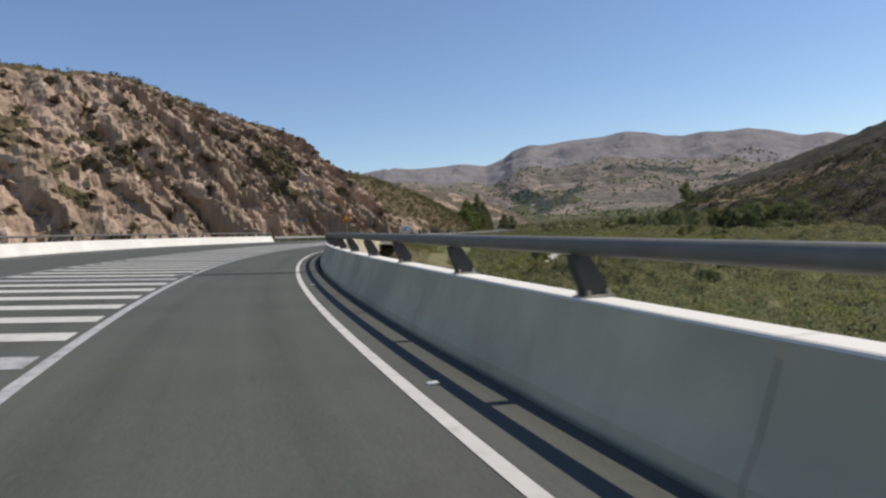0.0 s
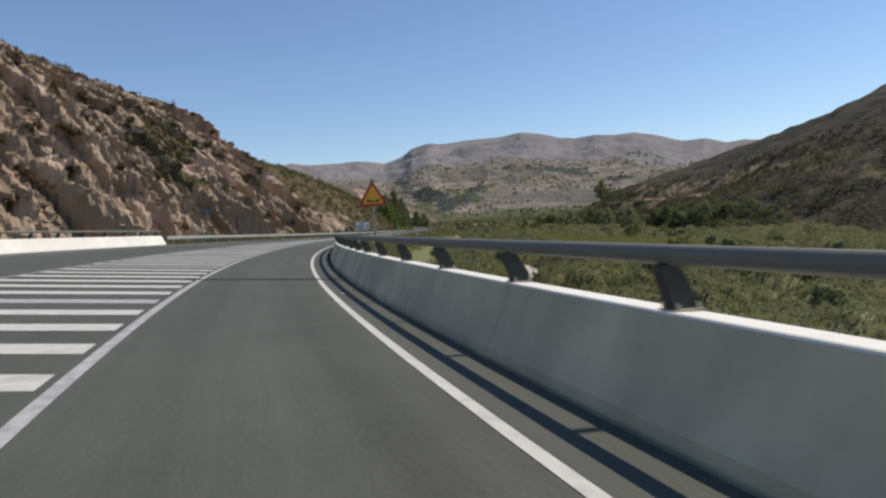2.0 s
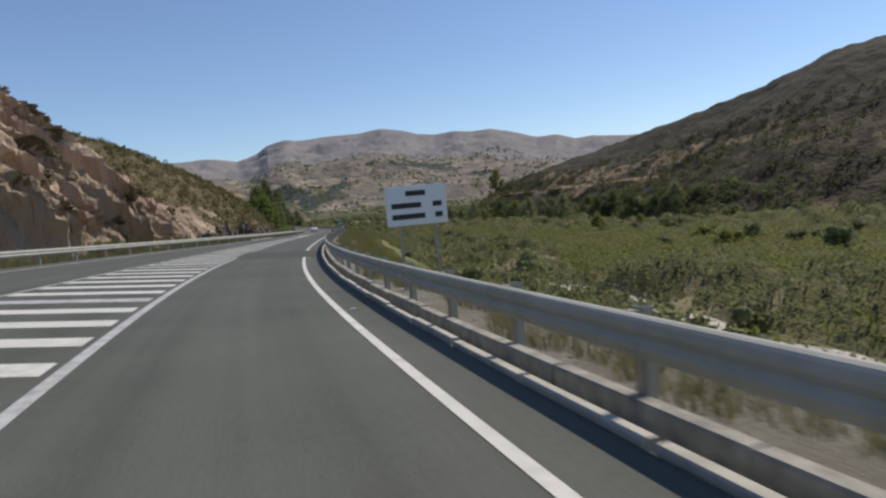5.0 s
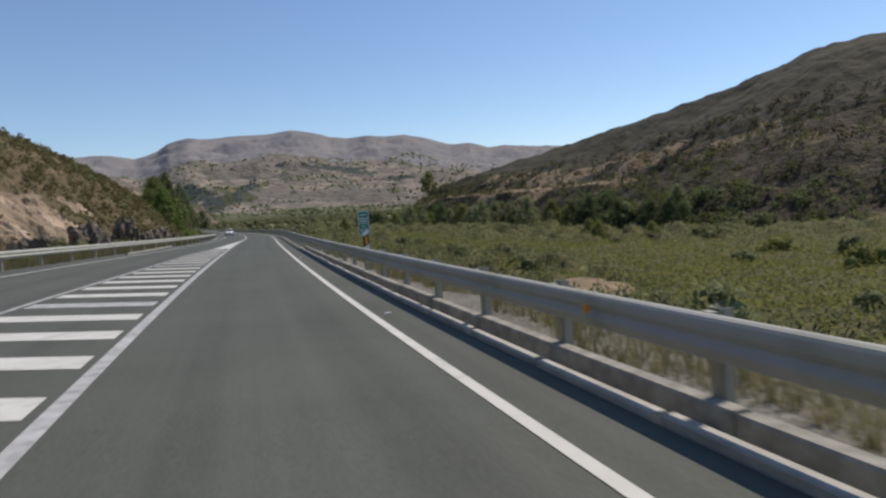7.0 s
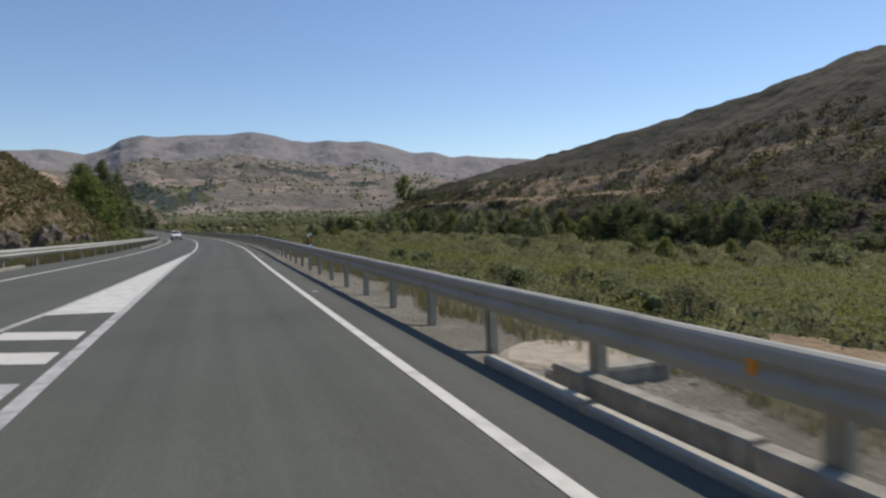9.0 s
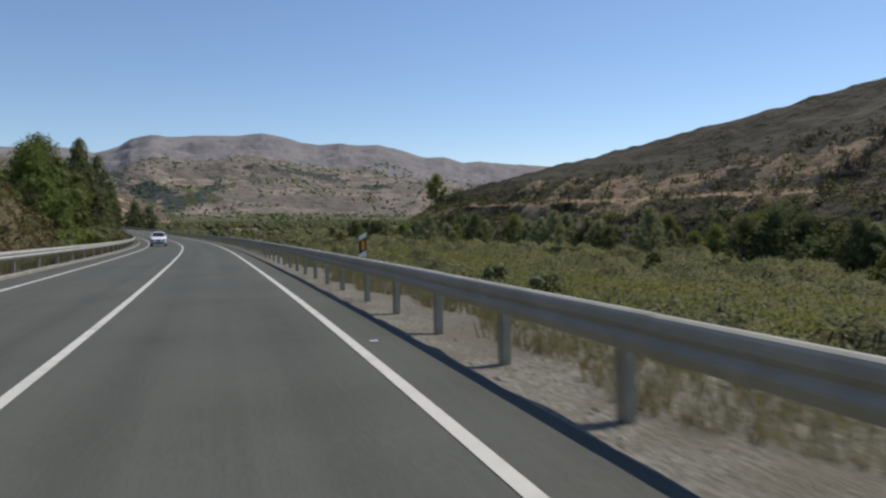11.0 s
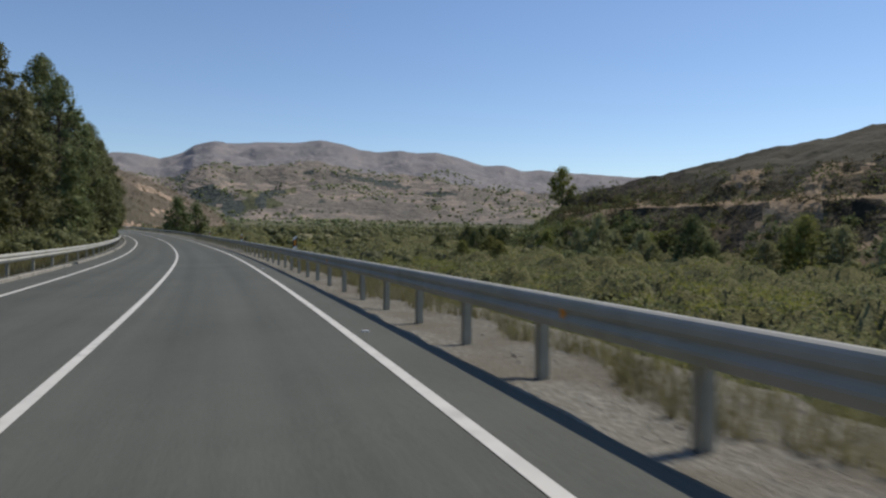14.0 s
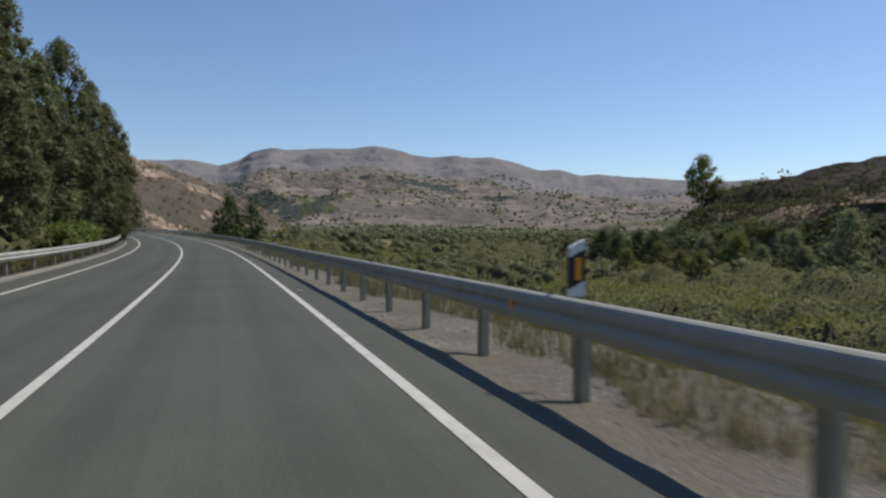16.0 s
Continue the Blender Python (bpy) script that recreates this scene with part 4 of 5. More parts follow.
def kilometre_sign():
    p = at(151.8, -2.04, 0)
    sign = empty("kilometre_sign", pose(p.x, p.y, p.z - 0.15, 0, 0, -heading(152.2) - 6), "green and white kilometre panel on a short post", "road sign")
    part("post", box_bm(-0.03, 0.03, 0.03, 0.07, -0.5, 1.85, 0.005), M_STEEL_POST, sign)
    z0, z1, w = 1.1, 1.93, 0.185
    plate = part("plate", box_bm(-w, w, 0.0, 0.025, z0, z1, 0.01), M_SIGN_WHITE, sign, "white-edged panel")
    part("lower_panel", box_bm(-w + 0.02, w - 0.02, -0.006, 0.001, z0 + 0.02, z0 + 0.40, 0.002), M_SIGN_GREEN, plate, "green field with the distance")
    part("middle_panel", box_bm(-w + 0.02, w - 0.02, -0.006, 0.001, z0 + 0.42, z0 + 0.57, 0.002), M_SIGN_GREEN, plate, "green field with a line of white bars")
    part("upper_panel", box_bm(-w + 0.02, w - 0.02, -0.006, 0.001, z0 + 0.60, z1 - 0.02, 0.002), M_SIGN_GREEN, plate, "plain green field")
    lettering("58", 0.27, 0, z0 + 0.14, -0.009, M_SIGN_WHITE, plate)
    lettering("km", 0.12, 0, z0 + 0.325, -0.009, M_SIGN_WHITE, plate)
    for k in range(4):
        part("text_bar", box_bm(-0.12 + 0.066 * k, -0.075 + 0.066 * k, -0.0085, -0.005, z0 + 0.46, z0 + 0.53), M_SIGN_WHITE, plate)
    part("text_bar", box_bm(-0.1, 0.1, -0.0085, -0.005, z0 + 0.69, z0 + 0.715), M_SIGN_WHITE, plate)


kilometre_sign()


def distance_sign():
    p = at(105.5, -2.35, 0)
    sign = empty("direction_sign", pose(p.x, p.y, p.z - 0.3, 0, 0, -heading(105.5) + 4), "white distance board with dark lines of text on two posts", "road sign")
    for x in (-0.42, 0.42):
        part("post", box_bm(x - 0.03, x + 0.03, 0.03, 0.09, -0.6, 2.6, 0.005), M_STEEL_POST, sign)
    board = part("board", box_bm(-0.72, 0.72, 0.0, 0.03, 1.72, 2.62, 0.02), M_SIGN_WHITE, sign, "white panel with a thin dark edge")
    for x0, x1, z in ((-0.25, 0.22, 2.44), (-0.6, 0.1, 2.17), (0.38, 0.6, 2.17), (-0.6, 0.18, 1.92), (0.42, 0.6, 1.92)):
        part("text_bar", box_bm(x0, x1, -0.004, 0.001, z - 0.06, z + 0.06), M_BLACK, board)


distance_sign()


def sign_from_behind():
    p = at(107.5, float(wall_left(107.5)) + 1.6, 0)
    sign = empty("sign_from_behind", pose(p.x, p.y, p.z, 0, 0, -heading(107.5) + 8), "dark grey back of a road sign beside the cliff", "road sign")
    part("post", box_bm(-0.04, 0.04, 0.04, 0.1, -0.5, 3.7, 0.006), M_STEEL_POST, sign)
    part("board", box_bm(-0.65, 0.65, 0.1, 0.13, 3.1, 3.75, 0.02), M_SIGN_BACK, sign)


sign_from_behind()


def delineator():
    thing = empty("delineator", Matrix.Identity(4), "white marker post with a black band and amber reflector", "delineator", "delineators on the guard rail")
    out = [(-0.078, 0.0), (0.078, 0.0), (0.078, 0.53), (-0.078, 0.45)]
    blade = part("blade", extrude_bm(out, 0.0, 0.05), M_SIGN_WHITE, thing)
    part("black_band", extrude_bm([(-0.08, 0.07), (0.08, 0.15), (0.08, 0.44), (-0.08, 0.36)], -0.004, 0.054), M_BLACK, blade, "slanting black band")
    part("reflector", box_bm(-0.028, 0.036, -0.012, -0.003, 0.15, 0.36, 0.004), M_AMBER, blade, "amber reflector strip")
    part("bracket", box_bm(-0.03, 0.03, 0.01, 0.04, -0.22, 0.05, 0.004), M_STEEL_POST, thing)
    return thing


mark = delineator()
mark.matrix_world = stand(247.6, -1.50, 0.78)
for s in (147.5, 186, 219.7, 277.0, 310.4, 336.7, 368):
    copy_thing(mark, stand(s, gr_right(s) - 0.29, 0.78 if s > 200 else 0.66))
for s in (290, 345, 372):
    copy_thing(mark, stand(s, 9.0, 0.3, 180))
# small amber rail reflectors
ref_bm = box_bm(-0.004, 0.03, -0.03, 0.03, -0.06, 0.05, 0.004)
ref_me = bpy.data.meshes.new("rail_reflector")
ref_bm.to_mesh(ref_me)
ref_bm.free()
ref_me.materials.append(M_AMBER)
for s in (134.6, 148.9, 165, 232.4, 247.2, 261, 274.4, 288, 301, 312.4, 324.2, 337.4):
    ob = new("rail_reflector", ref_me)
    ob.matrix_world = stand(s, gr_right(s) + 0.062, 0.6 + rail_up(s))
    tagged(ob, "small amber reflector bolted in the guard rail", "reflector", "rail reflectors")


# ---- white hatchback coming the other way ----
def car():
    thing = empty("car", stand(281.5, 5.5, 0.0, 180) @ Matrix.Diagonal((0.96, 1, 1.06, 1)), "white three-door hatchback in the oncoming lane", "car")
    # lower shell: position, half width, sill and top height of each section, from the nose back
    prof = [(0.0, 0.56, 0.30, 0.66), (-0.03, 0.63, 0.25, 0.70), (-0.1, 0.73, 0.22, 0.745), (-0.28, 0.80, 0.2, 0.80), (-0.6, 0.84, 0.19, 0.865), (-1.0, 0.85, 0.19, 0.93), (-1.5, 0.85, 0.19, 0.955), (-2.4, 0.85, 0.19, 0.965), (-3.2, 0.85, 0.2, 0.985), (-3.65, 0.83, 0.24, 0.985), (-3.88, 0.77, 0.28, 0.93), (-3.95, 0.68, 0.34, 0.82)]
    verts = []
    for y, w, zs, zt in prof:
        half = [(w * 0.92, zs), (w * 0.985, zs + 0.08), (w, zs + (zt - zs) * 0.5), (w * 0.985, zt - 0.1), (w * 0.93, zt - 0.03), (w * 0.8, zt), (w * 0.35, zt + 0.02), (0.0, zt + 0.022)]
        verts += [(x, y, z) for x, z in half + [(-x, z) for x, z in half[-2::-1]]]
    n = 15
    f = [q[::-1] for q in grid_faces(len(prof), n, True)] + [tuple(range(n)), tuple(range((len(prof) - 1) * n, len(prof) * n))[::-1]]
    body = part("body", mesh_of("body", verts, f, M_CARPAINT, True), M_CARPAINT, thing)
    # cabin: tapered shell with glass panels set just proud of it
    low = [(0.76, -0.98, 0.925), (0.80, -3.62, 0.965)]
    high = [(0.55, -1.72, 1.37), (0.54, -3.18, 1.37)]
    crown = [(0.42, -1.85, 1.42), (0.42, -3.05, 1.42)]
    lv = []
    for ring in (low, high, crown):
        (xa, ya, za), (xb, yb, zb) = ring
        lv += [Vector((-xa, ya, za)), Vector((xa, ya, za)), Vector((xb, yb, zb)), Vector((-xb, yb, zb))]
    cab = bmesh.new()
    vs = [cab.verts.new(q) for q in lv]
    for r in (0, 4):
        for k in range(4):
            cab.faces.new((vs[r + k], vs[r + (k + 1) % 4], vs[r + 4 + (k + 1) % 4], vs[r + 4 + k]))
    cab.faces.new(vs[8:12])
    bmesh.ops.recalc_face_normals(cab, faces=cab.faces[:])
    bmesh.ops.bevel(cab, geom=cab.edges[:], offset=0.025, segments=2, affect="EDGES")
    part("cabin", cab, M_CARPAINT, thing, "white roof and pillars")

    def glass(name, k, u0, u1, w0, w1, label):
        a, b, c, d = lv[k], lv[(k + 1) % 4], lv[4 + (k + 1) % 4], lv[4 + k]
        nrm = (d - a).cross(b - a).normalized()
        put = lambda u, w, o: (a * (1 - u) + b * u) * (1 - w) + (d * (1 - u) + c * u) * w + nrm * o
        bm = bmesh.new()
        outer = [bm.verts.new(put(u, w, 0.008)) for u, w in ((u0, w0), (u1, w0), (u1, w1), (u0, w1))]
        inner = [bm.verts.new(put(u, w, -0.03)) for u, w in ((u0, w0), (u1, w0), (u1, w1), (u0, w1))]
        bm.faces.new(outer)
        for i in range(4):
            bm.faces.new((outer[i], inner[i], inner[(i + 1) % 4], outer[(i + 1) % 4]))
        return part(name, bm, M_GLASS_DARK, thing, label)

    glass("windscreen", 0, 0.055, 0.945, 0.05, 0.97, "dark windscreen")
    glass("side_window", 1, 0.1, 0.5, 0.12, 0.9, "dark side glass")
    glass("side_window", 1, 0.55, 0.88, 0.12, 0.9, "dark side glass")
    glass("side_window", 3, 0.5, 0.9, 0.12, 0.9, "dark side glass")
    glass("side_window", 3, 0.12, 0.45, 0.12, 0.9, "dark side glass")
    glass("rear_window", 2, 0.08, 0.92, 0.2, 0.93, "dark rear window")

    def wrapped(name, pts, material, sgn, label=""):
        """A panel that follows the curved nose: (x, y, lower z, upper z) from the middle outwards."""
        bm = bmesh.new()
        out = []
        for x, y, z0, z1 in pts:
            out.append([bm.verts.new((sgn * x, y, z0)), bm.verts.new((sgn * x, y - 0.02, z1)), bm.verts.new((sgn * x * 0.9, y - 0.09, z1)), bm.verts.new((sgn * x * 0.9, y - 0.09, z0))])
        for a, b in zip(out, out[1:]):
            for k in range(4):
                bm.faces.new((a[k], b[k], b[(k + 1) % 4], a[(k + 1) % 4]))
        bm.faces.new(out[0])
        bm.faces.new(out[-1][::-1])
        bmesh.ops.recalc_face_normals(bm, faces=bm.faces[:])
        return part(name, bm, material, thing, label)

    for sgn in (1, -1):
        lamp = wrapped("headlight", [(0.28, 0.02, 0.585, 0.605), (0.5, 0.014, 0.575, 0.665), (0.64, -0.02, 0.58, 0.705), (0.745, -0.09, 0.61, 0.735), (0.805, -0.25, 0.67, 0.76)], M_PLASTIC, sgn, "dark slanted headlight")
        bulb = bmesh.new()
        cyl(bulb, (sgn * 0.58, -0.06, 0.625), (sgn * 0.58, 0.022, 0.625), 0.045, 0.04, 14)
        part("lens", bulb, M_LENS, lamp, "clear round lens")
        wrapped("fog_light", [(0.5, 0.016, 0.30, 0.40), (0.62, -0.004, 0.29, 0.45), (0.74, -0.09, 0.32, 0.44)], M_PLASTIC, sgn, "dark fog light recess")
        stalk = bmesh.new()
        box(stalk, min(sgn * 0.8, sgn * 0.98), max(sgn * 0.8, sgn * 0.98), -1.3, -1.18, 0.93, 1.06, 0.035)
        part("mirror", stalk, M_CARPAINT, thing)
        seam = box_bm(min(sgn * 0.845, sgn * 0.856), max(sgn * 0.845, sgn * 0.856), -2.42, -2.405, 0.32, 0.93)
        part("door_seam", seam, M_PLASTIC, thing)
        part("door_handle", box_bm(min(sgn * 0.845, sgn * 0.875), max(sgn * 0.845, sgn * 0.875), -2.35, -2.2, 0.76, 0.79, 0.008), M_CARPAINT, thing)
        for y in (-0.72, -3.2):
            arch = bmesh.new()
            cyl(arch, (sgn * 0.6, y, 0.3), (sgn * 0.856, y, 0.3), 0.345, 0.345, 28)
            part("wheel_arch", arch, M_PLASTIC, thing, "dark wheel arch")
            tyre = bmesh.new()
            cyl(tyre, (sgn * 0.68, y, 0.3), (sgn * 0.87, y, 0.3), 0.30, 0.30, 24)
            bmesh.ops.bevel(tyre, geom=[e for e in tyre.edges if e.calc_face_angle(0) > 1], offset=0.03, segments=2, affect="EDGES")
            wheel = part("wheel", tyre, M_RUBBER, thing, "black tyre")
            rim = bmesh.new()
            cyl(rim, (sgn * 0.82, y, 0.3), (sgn * 0.878, y, 0.3), 0.2, 0.19, 18)
            for k in range(5):
                a = 2 * math.pi * k / 5
                cyl(rim, (sgn * 0.872, y, 0.3), (sgn * 0.882, y + 0.17 * math.cos(a), 0.3 + 0.17 * math.sin(a)), 0.03, 0.02, 6)
            part("rim", rim, M_ALLOY, wheel, "alloy rim")
    wrapped("grille", [(-0.2, 0.02, 0.565, 0.66), (0.0, 0.024, 0.525, 0.675), (0.2, 0.02, 0.565, 0.66)], M_PLASTIC, 1, "black grille")
    wrapped("lower_grille", [(-0.46, 0.016, 0.27, 0.41), (0.0, 0.022, 0.26, 0.425), (0.46, 0.016, 0.27, 0.41)], M_PLASTIC, 1, "black lower air intake")
    part("number_plate", box_bm(-0.26, 0.26, -0.02, 0.034, 0.435, 0.515, 0.005), M_SIGN_WHITE, thing, "blank white number plate")
    return thing


car()


# ---- plants ----
def leaf_cloud(rnd, centres, radii, count, size, squash=1.0):
    """Many small bent leaf clusters round given centres."""
    v, f = [], []
    tot = sum(r ** 2 for r in radii)
    for c, r in zip(centres, radii):
        for _ in range(max(3, int(count * r ** 2 / tot))):
            while True:
                q = Vector((rnd.uniform(-1, 1), rnd.uniform(-1, 1), rnd.uniform(-1, 1)))
                if 0.2 < q.length < 1:
                    break
            q = q * (0.55 + 0.45 * rnd.random()) / max(0.6, q.length) if rnd.random() < 0.6 else q
            p = Vector(c) + Vector((q.x * r, q.y * r, q.z * r * squash))
            a = Vector((rnd.gauss(0, 1), rnd.gauss(0, 1), rnd.gauss(0, 0.7))).normalized()
            b = a.cross(Vector((rnd.gauss(0, 1), rnd.gauss(0, 1), rnd.gauss(0, 1)))).normalized()
            n = a.cross(b)
            L, W = size * rnd.uniform(0.6, 1.4), size * rnd.uniform(0.3, 0.6)
            i = len(v)
            v += [p - a * L, p + b * W + n * W * 0.4, p + a * L, p - b * W + n * W * 0.4]
            f.append((i, i + 1, i + 2, i + 3))
    return v, f


def lump_shape(level):
    bm = bmesh.new()
    bmesh.ops.create_icosphere(bm, subdivisions=level, radius=1.0)
    out = [q.co.copy() for q in bm.verts], [tuple(q.index for q in t.verts) for t in bm.faces]
    bm.free()
    return out


LUMPS = [lump_shape(1), lump_shape(2)]


def lump(rnd, c, r, squash, v, f, level=0):
    """Uneven core of dense twigs inside a clump."""
    o, sd = len(v), Vector((rnd.uniform(0, 90), rnd.uniform(0, 90), 0))
    for q in LUMPS[level][0]:
        k = r * (1 + 0.45 * noise.noise(q * 1.4 + sd) + 0.12 * noise.noise(q * 4 + sd))
        v.append(Vector((c[0] + q.x * k, c[1] + q.y * k, c[2] + q.z * k * squash)))
    f += [tuple(o + i for i in t) for t in LUMPS[level][1]]


def tree(name, seed, height, shape, leaf, label, count=5200, size=0.2, category="tree", limbs=110):
    """shape: list of (height fraction, crown radius); a tapered trunk with limbs and a ragged crown."""
    rnd = random.Random(seed)
    thing = empty(name, Matrix.Identity(4), label, category)
    bm = bmesh.new()
    lean = Vector((rnd.uniform(-0.04, 0.04), rnd.uniform(-0.04, 0.04), 1))
    pts = [lean * (height * k / 6) for k in range(6)]
    for k in range(5):
        cyl(bm, pts[k], pts[k + 1], 0.022 * height * (1 - k / 6.5), 0.022 * height * (1 - (k + 1) / 6.5), 8)
    centres, radii = [], []
    hs, rs = [q[0] for q in shape], [q[1] for q in shape]
    for k in range(limbs):
        h = hs[0] + (hs[-1] - hs[0]) * ((k + rnd.random()) / limbs)
        R = float(np.interp(h, hs, rs))
        ang, rad = rnd.uniform(0, 6.28), R * rnd.uniform(0.3, 1.12) ** 0.7
        c = lean * (h * height) + Vector((math.cos(ang) * rad, math.sin(ang) * rad, 0))
        st = lean * (height * max(0.1, h - 0.14))
        cyl(bm, st, c, 0.006 * height * (1.1 - h), 0.0015 * height, 5)
        centres.append(c)
        radii.append(max(0.32, R * rnd.uniform(0.14, 0.34)))
    for k in range(7):
        h = hs[-1] + (1 - hs[-1]) * k / 6
        centres.append(lean * (h * height))
        radii.append(max(0.3, rs[-1] * (1.25 - k / 7)))
    part("trunk", bm, M_BARK, thing)
    v, f = leaf_cloud(rnd, centres, radii, count, size, 1.15)
    for c, r in zip(centres, radii):
        lump(rnd, c, 0.45 * r, 1.15, v, f)
    part("crown", mesh_of("crown", v, f, leaf, True), leaf, thing)
    return thing


def bush(name, seed, leaf, label, r=1.0, h=1.0, count=620, size=0.09):
    rnd = random.Random(seed)
    thing = empty(name, Matrix.Identity(4), label, "bush", "valley bushes")
    bm = bmesh.new()
    centres, radii = [], []
    for k in range(9):
        ang, rad = rnd.uniform(0, 6.28), r * rnd.uniform(0, 0.7)
        c = Vector((math.cos(ang) * rad, math.sin(ang) * rad, h * rnd.uniform(0.25, 0.75)))
        cyl(bm, (0, 0, -0.25), c, 0.03, 0.01, 5)
        centres.append(c)
        radii.append(r * rnd.uniform(0.32, 0.55))
    part("woody_stem", bm, M_BARK, thing)
    v, f = leaf_cloud(rnd, centres, radii, count, size, 0.85)
    for c, r in zip(centres, radii):
        lump(rnd, c, 0.6 * r, 0.85, v, f)
    part("foliage", mesh_of("foliage", v, f, leaf, True), leaf, thing)
    return thing


def ground_z(x, y):
    return float(ground_height(np.array([x], float), np.array([y], float))[0])


protos = {}


def plant(key, x, y, z=None, size=1.0, turn=0.0, tall=1.0):
    """Put the first of a kind where it stands, copies after that."""
    z = ground_z(x, y) if z is None else z
    ob, used = protos[key]
    m = pose(x, y, z - 0.1, 0, 0, turn) @ Matrix.Diagonal((size, size, size * tall, 1))
    if not used:
        ob.matrix_world = m
        protos[key] = (ob, True)
        return ob
    c = copy_thing(ob, pose(0, 0, 0))
    c.matrix_world = m
    return c


def kind(key, ob):
    protos[key] = (ob, False)


kind("poplar_a", tree("poplar_tree", 3, 16, [(0.03, 1.7), (0.15, 2.9), (0.45, 3.3), (0.7, 2.6), (0.9, 1.2)], M_LEAF, "tall grey-green poplar beside the road", 23000, 0.115, limbs=230))
kind("poplar_b", tree("poplar_tree", 8, 15, [(0.03, 2.0), (0.2, 3.1), (0.5, 3.0), (0.75, 2.2), (0.93, 0.8)], M_LEAF, "tall grey-green poplar beside the road", 23000, 0.115, limbs=230))
kind("broad_dark", tree("broad_tree", 5, 9, [(0.02, 2.2), (0.25, 3.4), (0.6, 3.1), (0.85, 1.8)], M_LEAF_DARK, "dark leafy tree in the valley", 4200, 0.18))
kind("broad_bright", tree("broad_tree", 6, 10, [(0.02, 2.8), (0.25, 4.2), (0.6, 3.6), (0.88, 1.6)], M_LEAF_BRIGHT, "bright green leafy tree by the hillside", 17000, 0.115))
kind("broad_olive", tree("broad_tree", 9, 8, [(0.02, 1.7), (0.3, 2.9), (0.6, 3.0), (0.86, 1.7)], M_REED, "yellow-olive leafy tree in the valley", 6500, 0.14))
kind("broad_grey", tree("broad_tree", 12, 9, [(0.02, 2.4), (0.25, 3.5), (0.6, 3.0), (0.85, 1.6)], M_GREY_LEAF, "grey-green leafy tree at the foot of the hill", 4600, 0.17))
for i, (k_, leaf, lab) in enumerate((("olive_a", M_OLIVE, "grey-olive scrub bush on dry valley ground"), ("olive_b", M_OLIVE, "spreading grey-olive bush on dry ground"), ("green_a", M_LEAF, "dense dark green bush on dry ground"), ("green_b", M_LEAF_BRIGHT, "bright green leafy bush on dry ground"), ("reed_a", M_REED, "yellow-green bush by the river bed"), ("dark_a", M_LEAF_DARK, "very dark green bush on dry ground"))):
    kind(k_, bush("bush", 20 + i, leaf, lab, 1.0, 1.15 if i % 2 else 0.95))

rnd = random.Random(4)
# trees on the left of the bend
for key, s, d, h in (("poplar_a", 371, 16.2, 21.5), ("poplar_b", 347, 15.8, 17.5), ("poplar_a", 358, 13.5, 17), ("poplar_b", 384, 13.5, 17.5), ("poplar_a", 393, 11.8, 17), ("poplar_b", 402, 10.8, 15.5), ("poplar_a", 417, 9.6, 16), ("poplar_b", 340, 20, 15), ("poplar_a", 430, 10.5, 13), ("poplar_b", 378, 20, 18), ("poplar_b", 364, 11.2, 12)):
    v = at(s, d, -0.4)
    base = 16 if key == "poplar_a" else 15
    plant(key, v.x, v.y, v.z, h / base, rnd.uniform(0, 360))
for s, d, h in ((327, 20.8, 16.5), (295, 18.8, 12), (318, 22, 13), (308, 20, 10)):
    v = at(s, d, -0.5)
    plant("broad_bright", v.x, v.y, v.z, h / 10, rnd.uniform(0, 360))
for s in np.arange(286, 440, 2.6):
    d = rnd.uniform(10.0, 12.5) if s > 325 else rnd.uniform(13, 18)
    v = at(s, d, -0.3)
    plant(rnd.choice(["olive_a", "green_a", "green_a", "olive_b", "green_b"]), v.x, v.y, v.z, rnd.uniform(1.2, 2.6), rnd.uniform(0, 360), rnd.uniform(0.9, 1.4))
for s in np.arange(98, 286, 3.6):
    v = at(s, float(wall_left(s)) + rnd.uniform(2.0, 6.5), -0.35)
    plant(rnd.choice(["olive_a", "olive_b", "olive_a", "dark_a"]), v.x, v.y, v.z, rnd.uniform(0.6, 1.5), rnd.uniform(0, 360))
# bright shrubs under the first tree
for s, d in ((286, 15.5), (290, 15), (296, 14.5), (301, 16)):
    v = at(s, d, -0.3)
    plant("green_b", v.x, v.y, v.z, rnd.uniform(2, 2.6), rnd.uniform(0, 360))

# valley trees on the right
plant("broad_olive", 329.2, 384.6, 8.6, 1.62, 0, 1.0)
for x, y, h in ((262, 370, 8), (267, 377, 9), (272, 371, 8.5), (277, 380, 8.5), (283, 388, 8), (258, 380, 7), (268, 366, 7)):
    plant("broad_dark", x, y, None, h / 9, rnd.uniform(0, 360))
for x, y, h in ((208, 190, 8), (214, 200, 8.5), (220, 207, 8), (203, 181, 7), (226, 214, 7), (212, 194, 7)):
    plant("broad_dark", x, y, None, h / 9, rnd.uniform(0, 360))
for x, y, h in ((219.5, 459, 11.5), (228.5, 464, 10), (223, 466, 9), (205, 486, 7), (195, 480, 6)):
    plant("broad_dark", x, y, -2.4, h / 9, rnd.uniform(0, 360), 1.0)
for x, y, h in ((154, 184, 4.5), (165, 192, 4.5), (160, 176, 4), (240, 345, 5), (232, 338, 5), (246, 352, 5.5), (236, 352, 5)):
    plant("broad_olive", x, y, None, h / 8, rnd.uniform(0, 360))

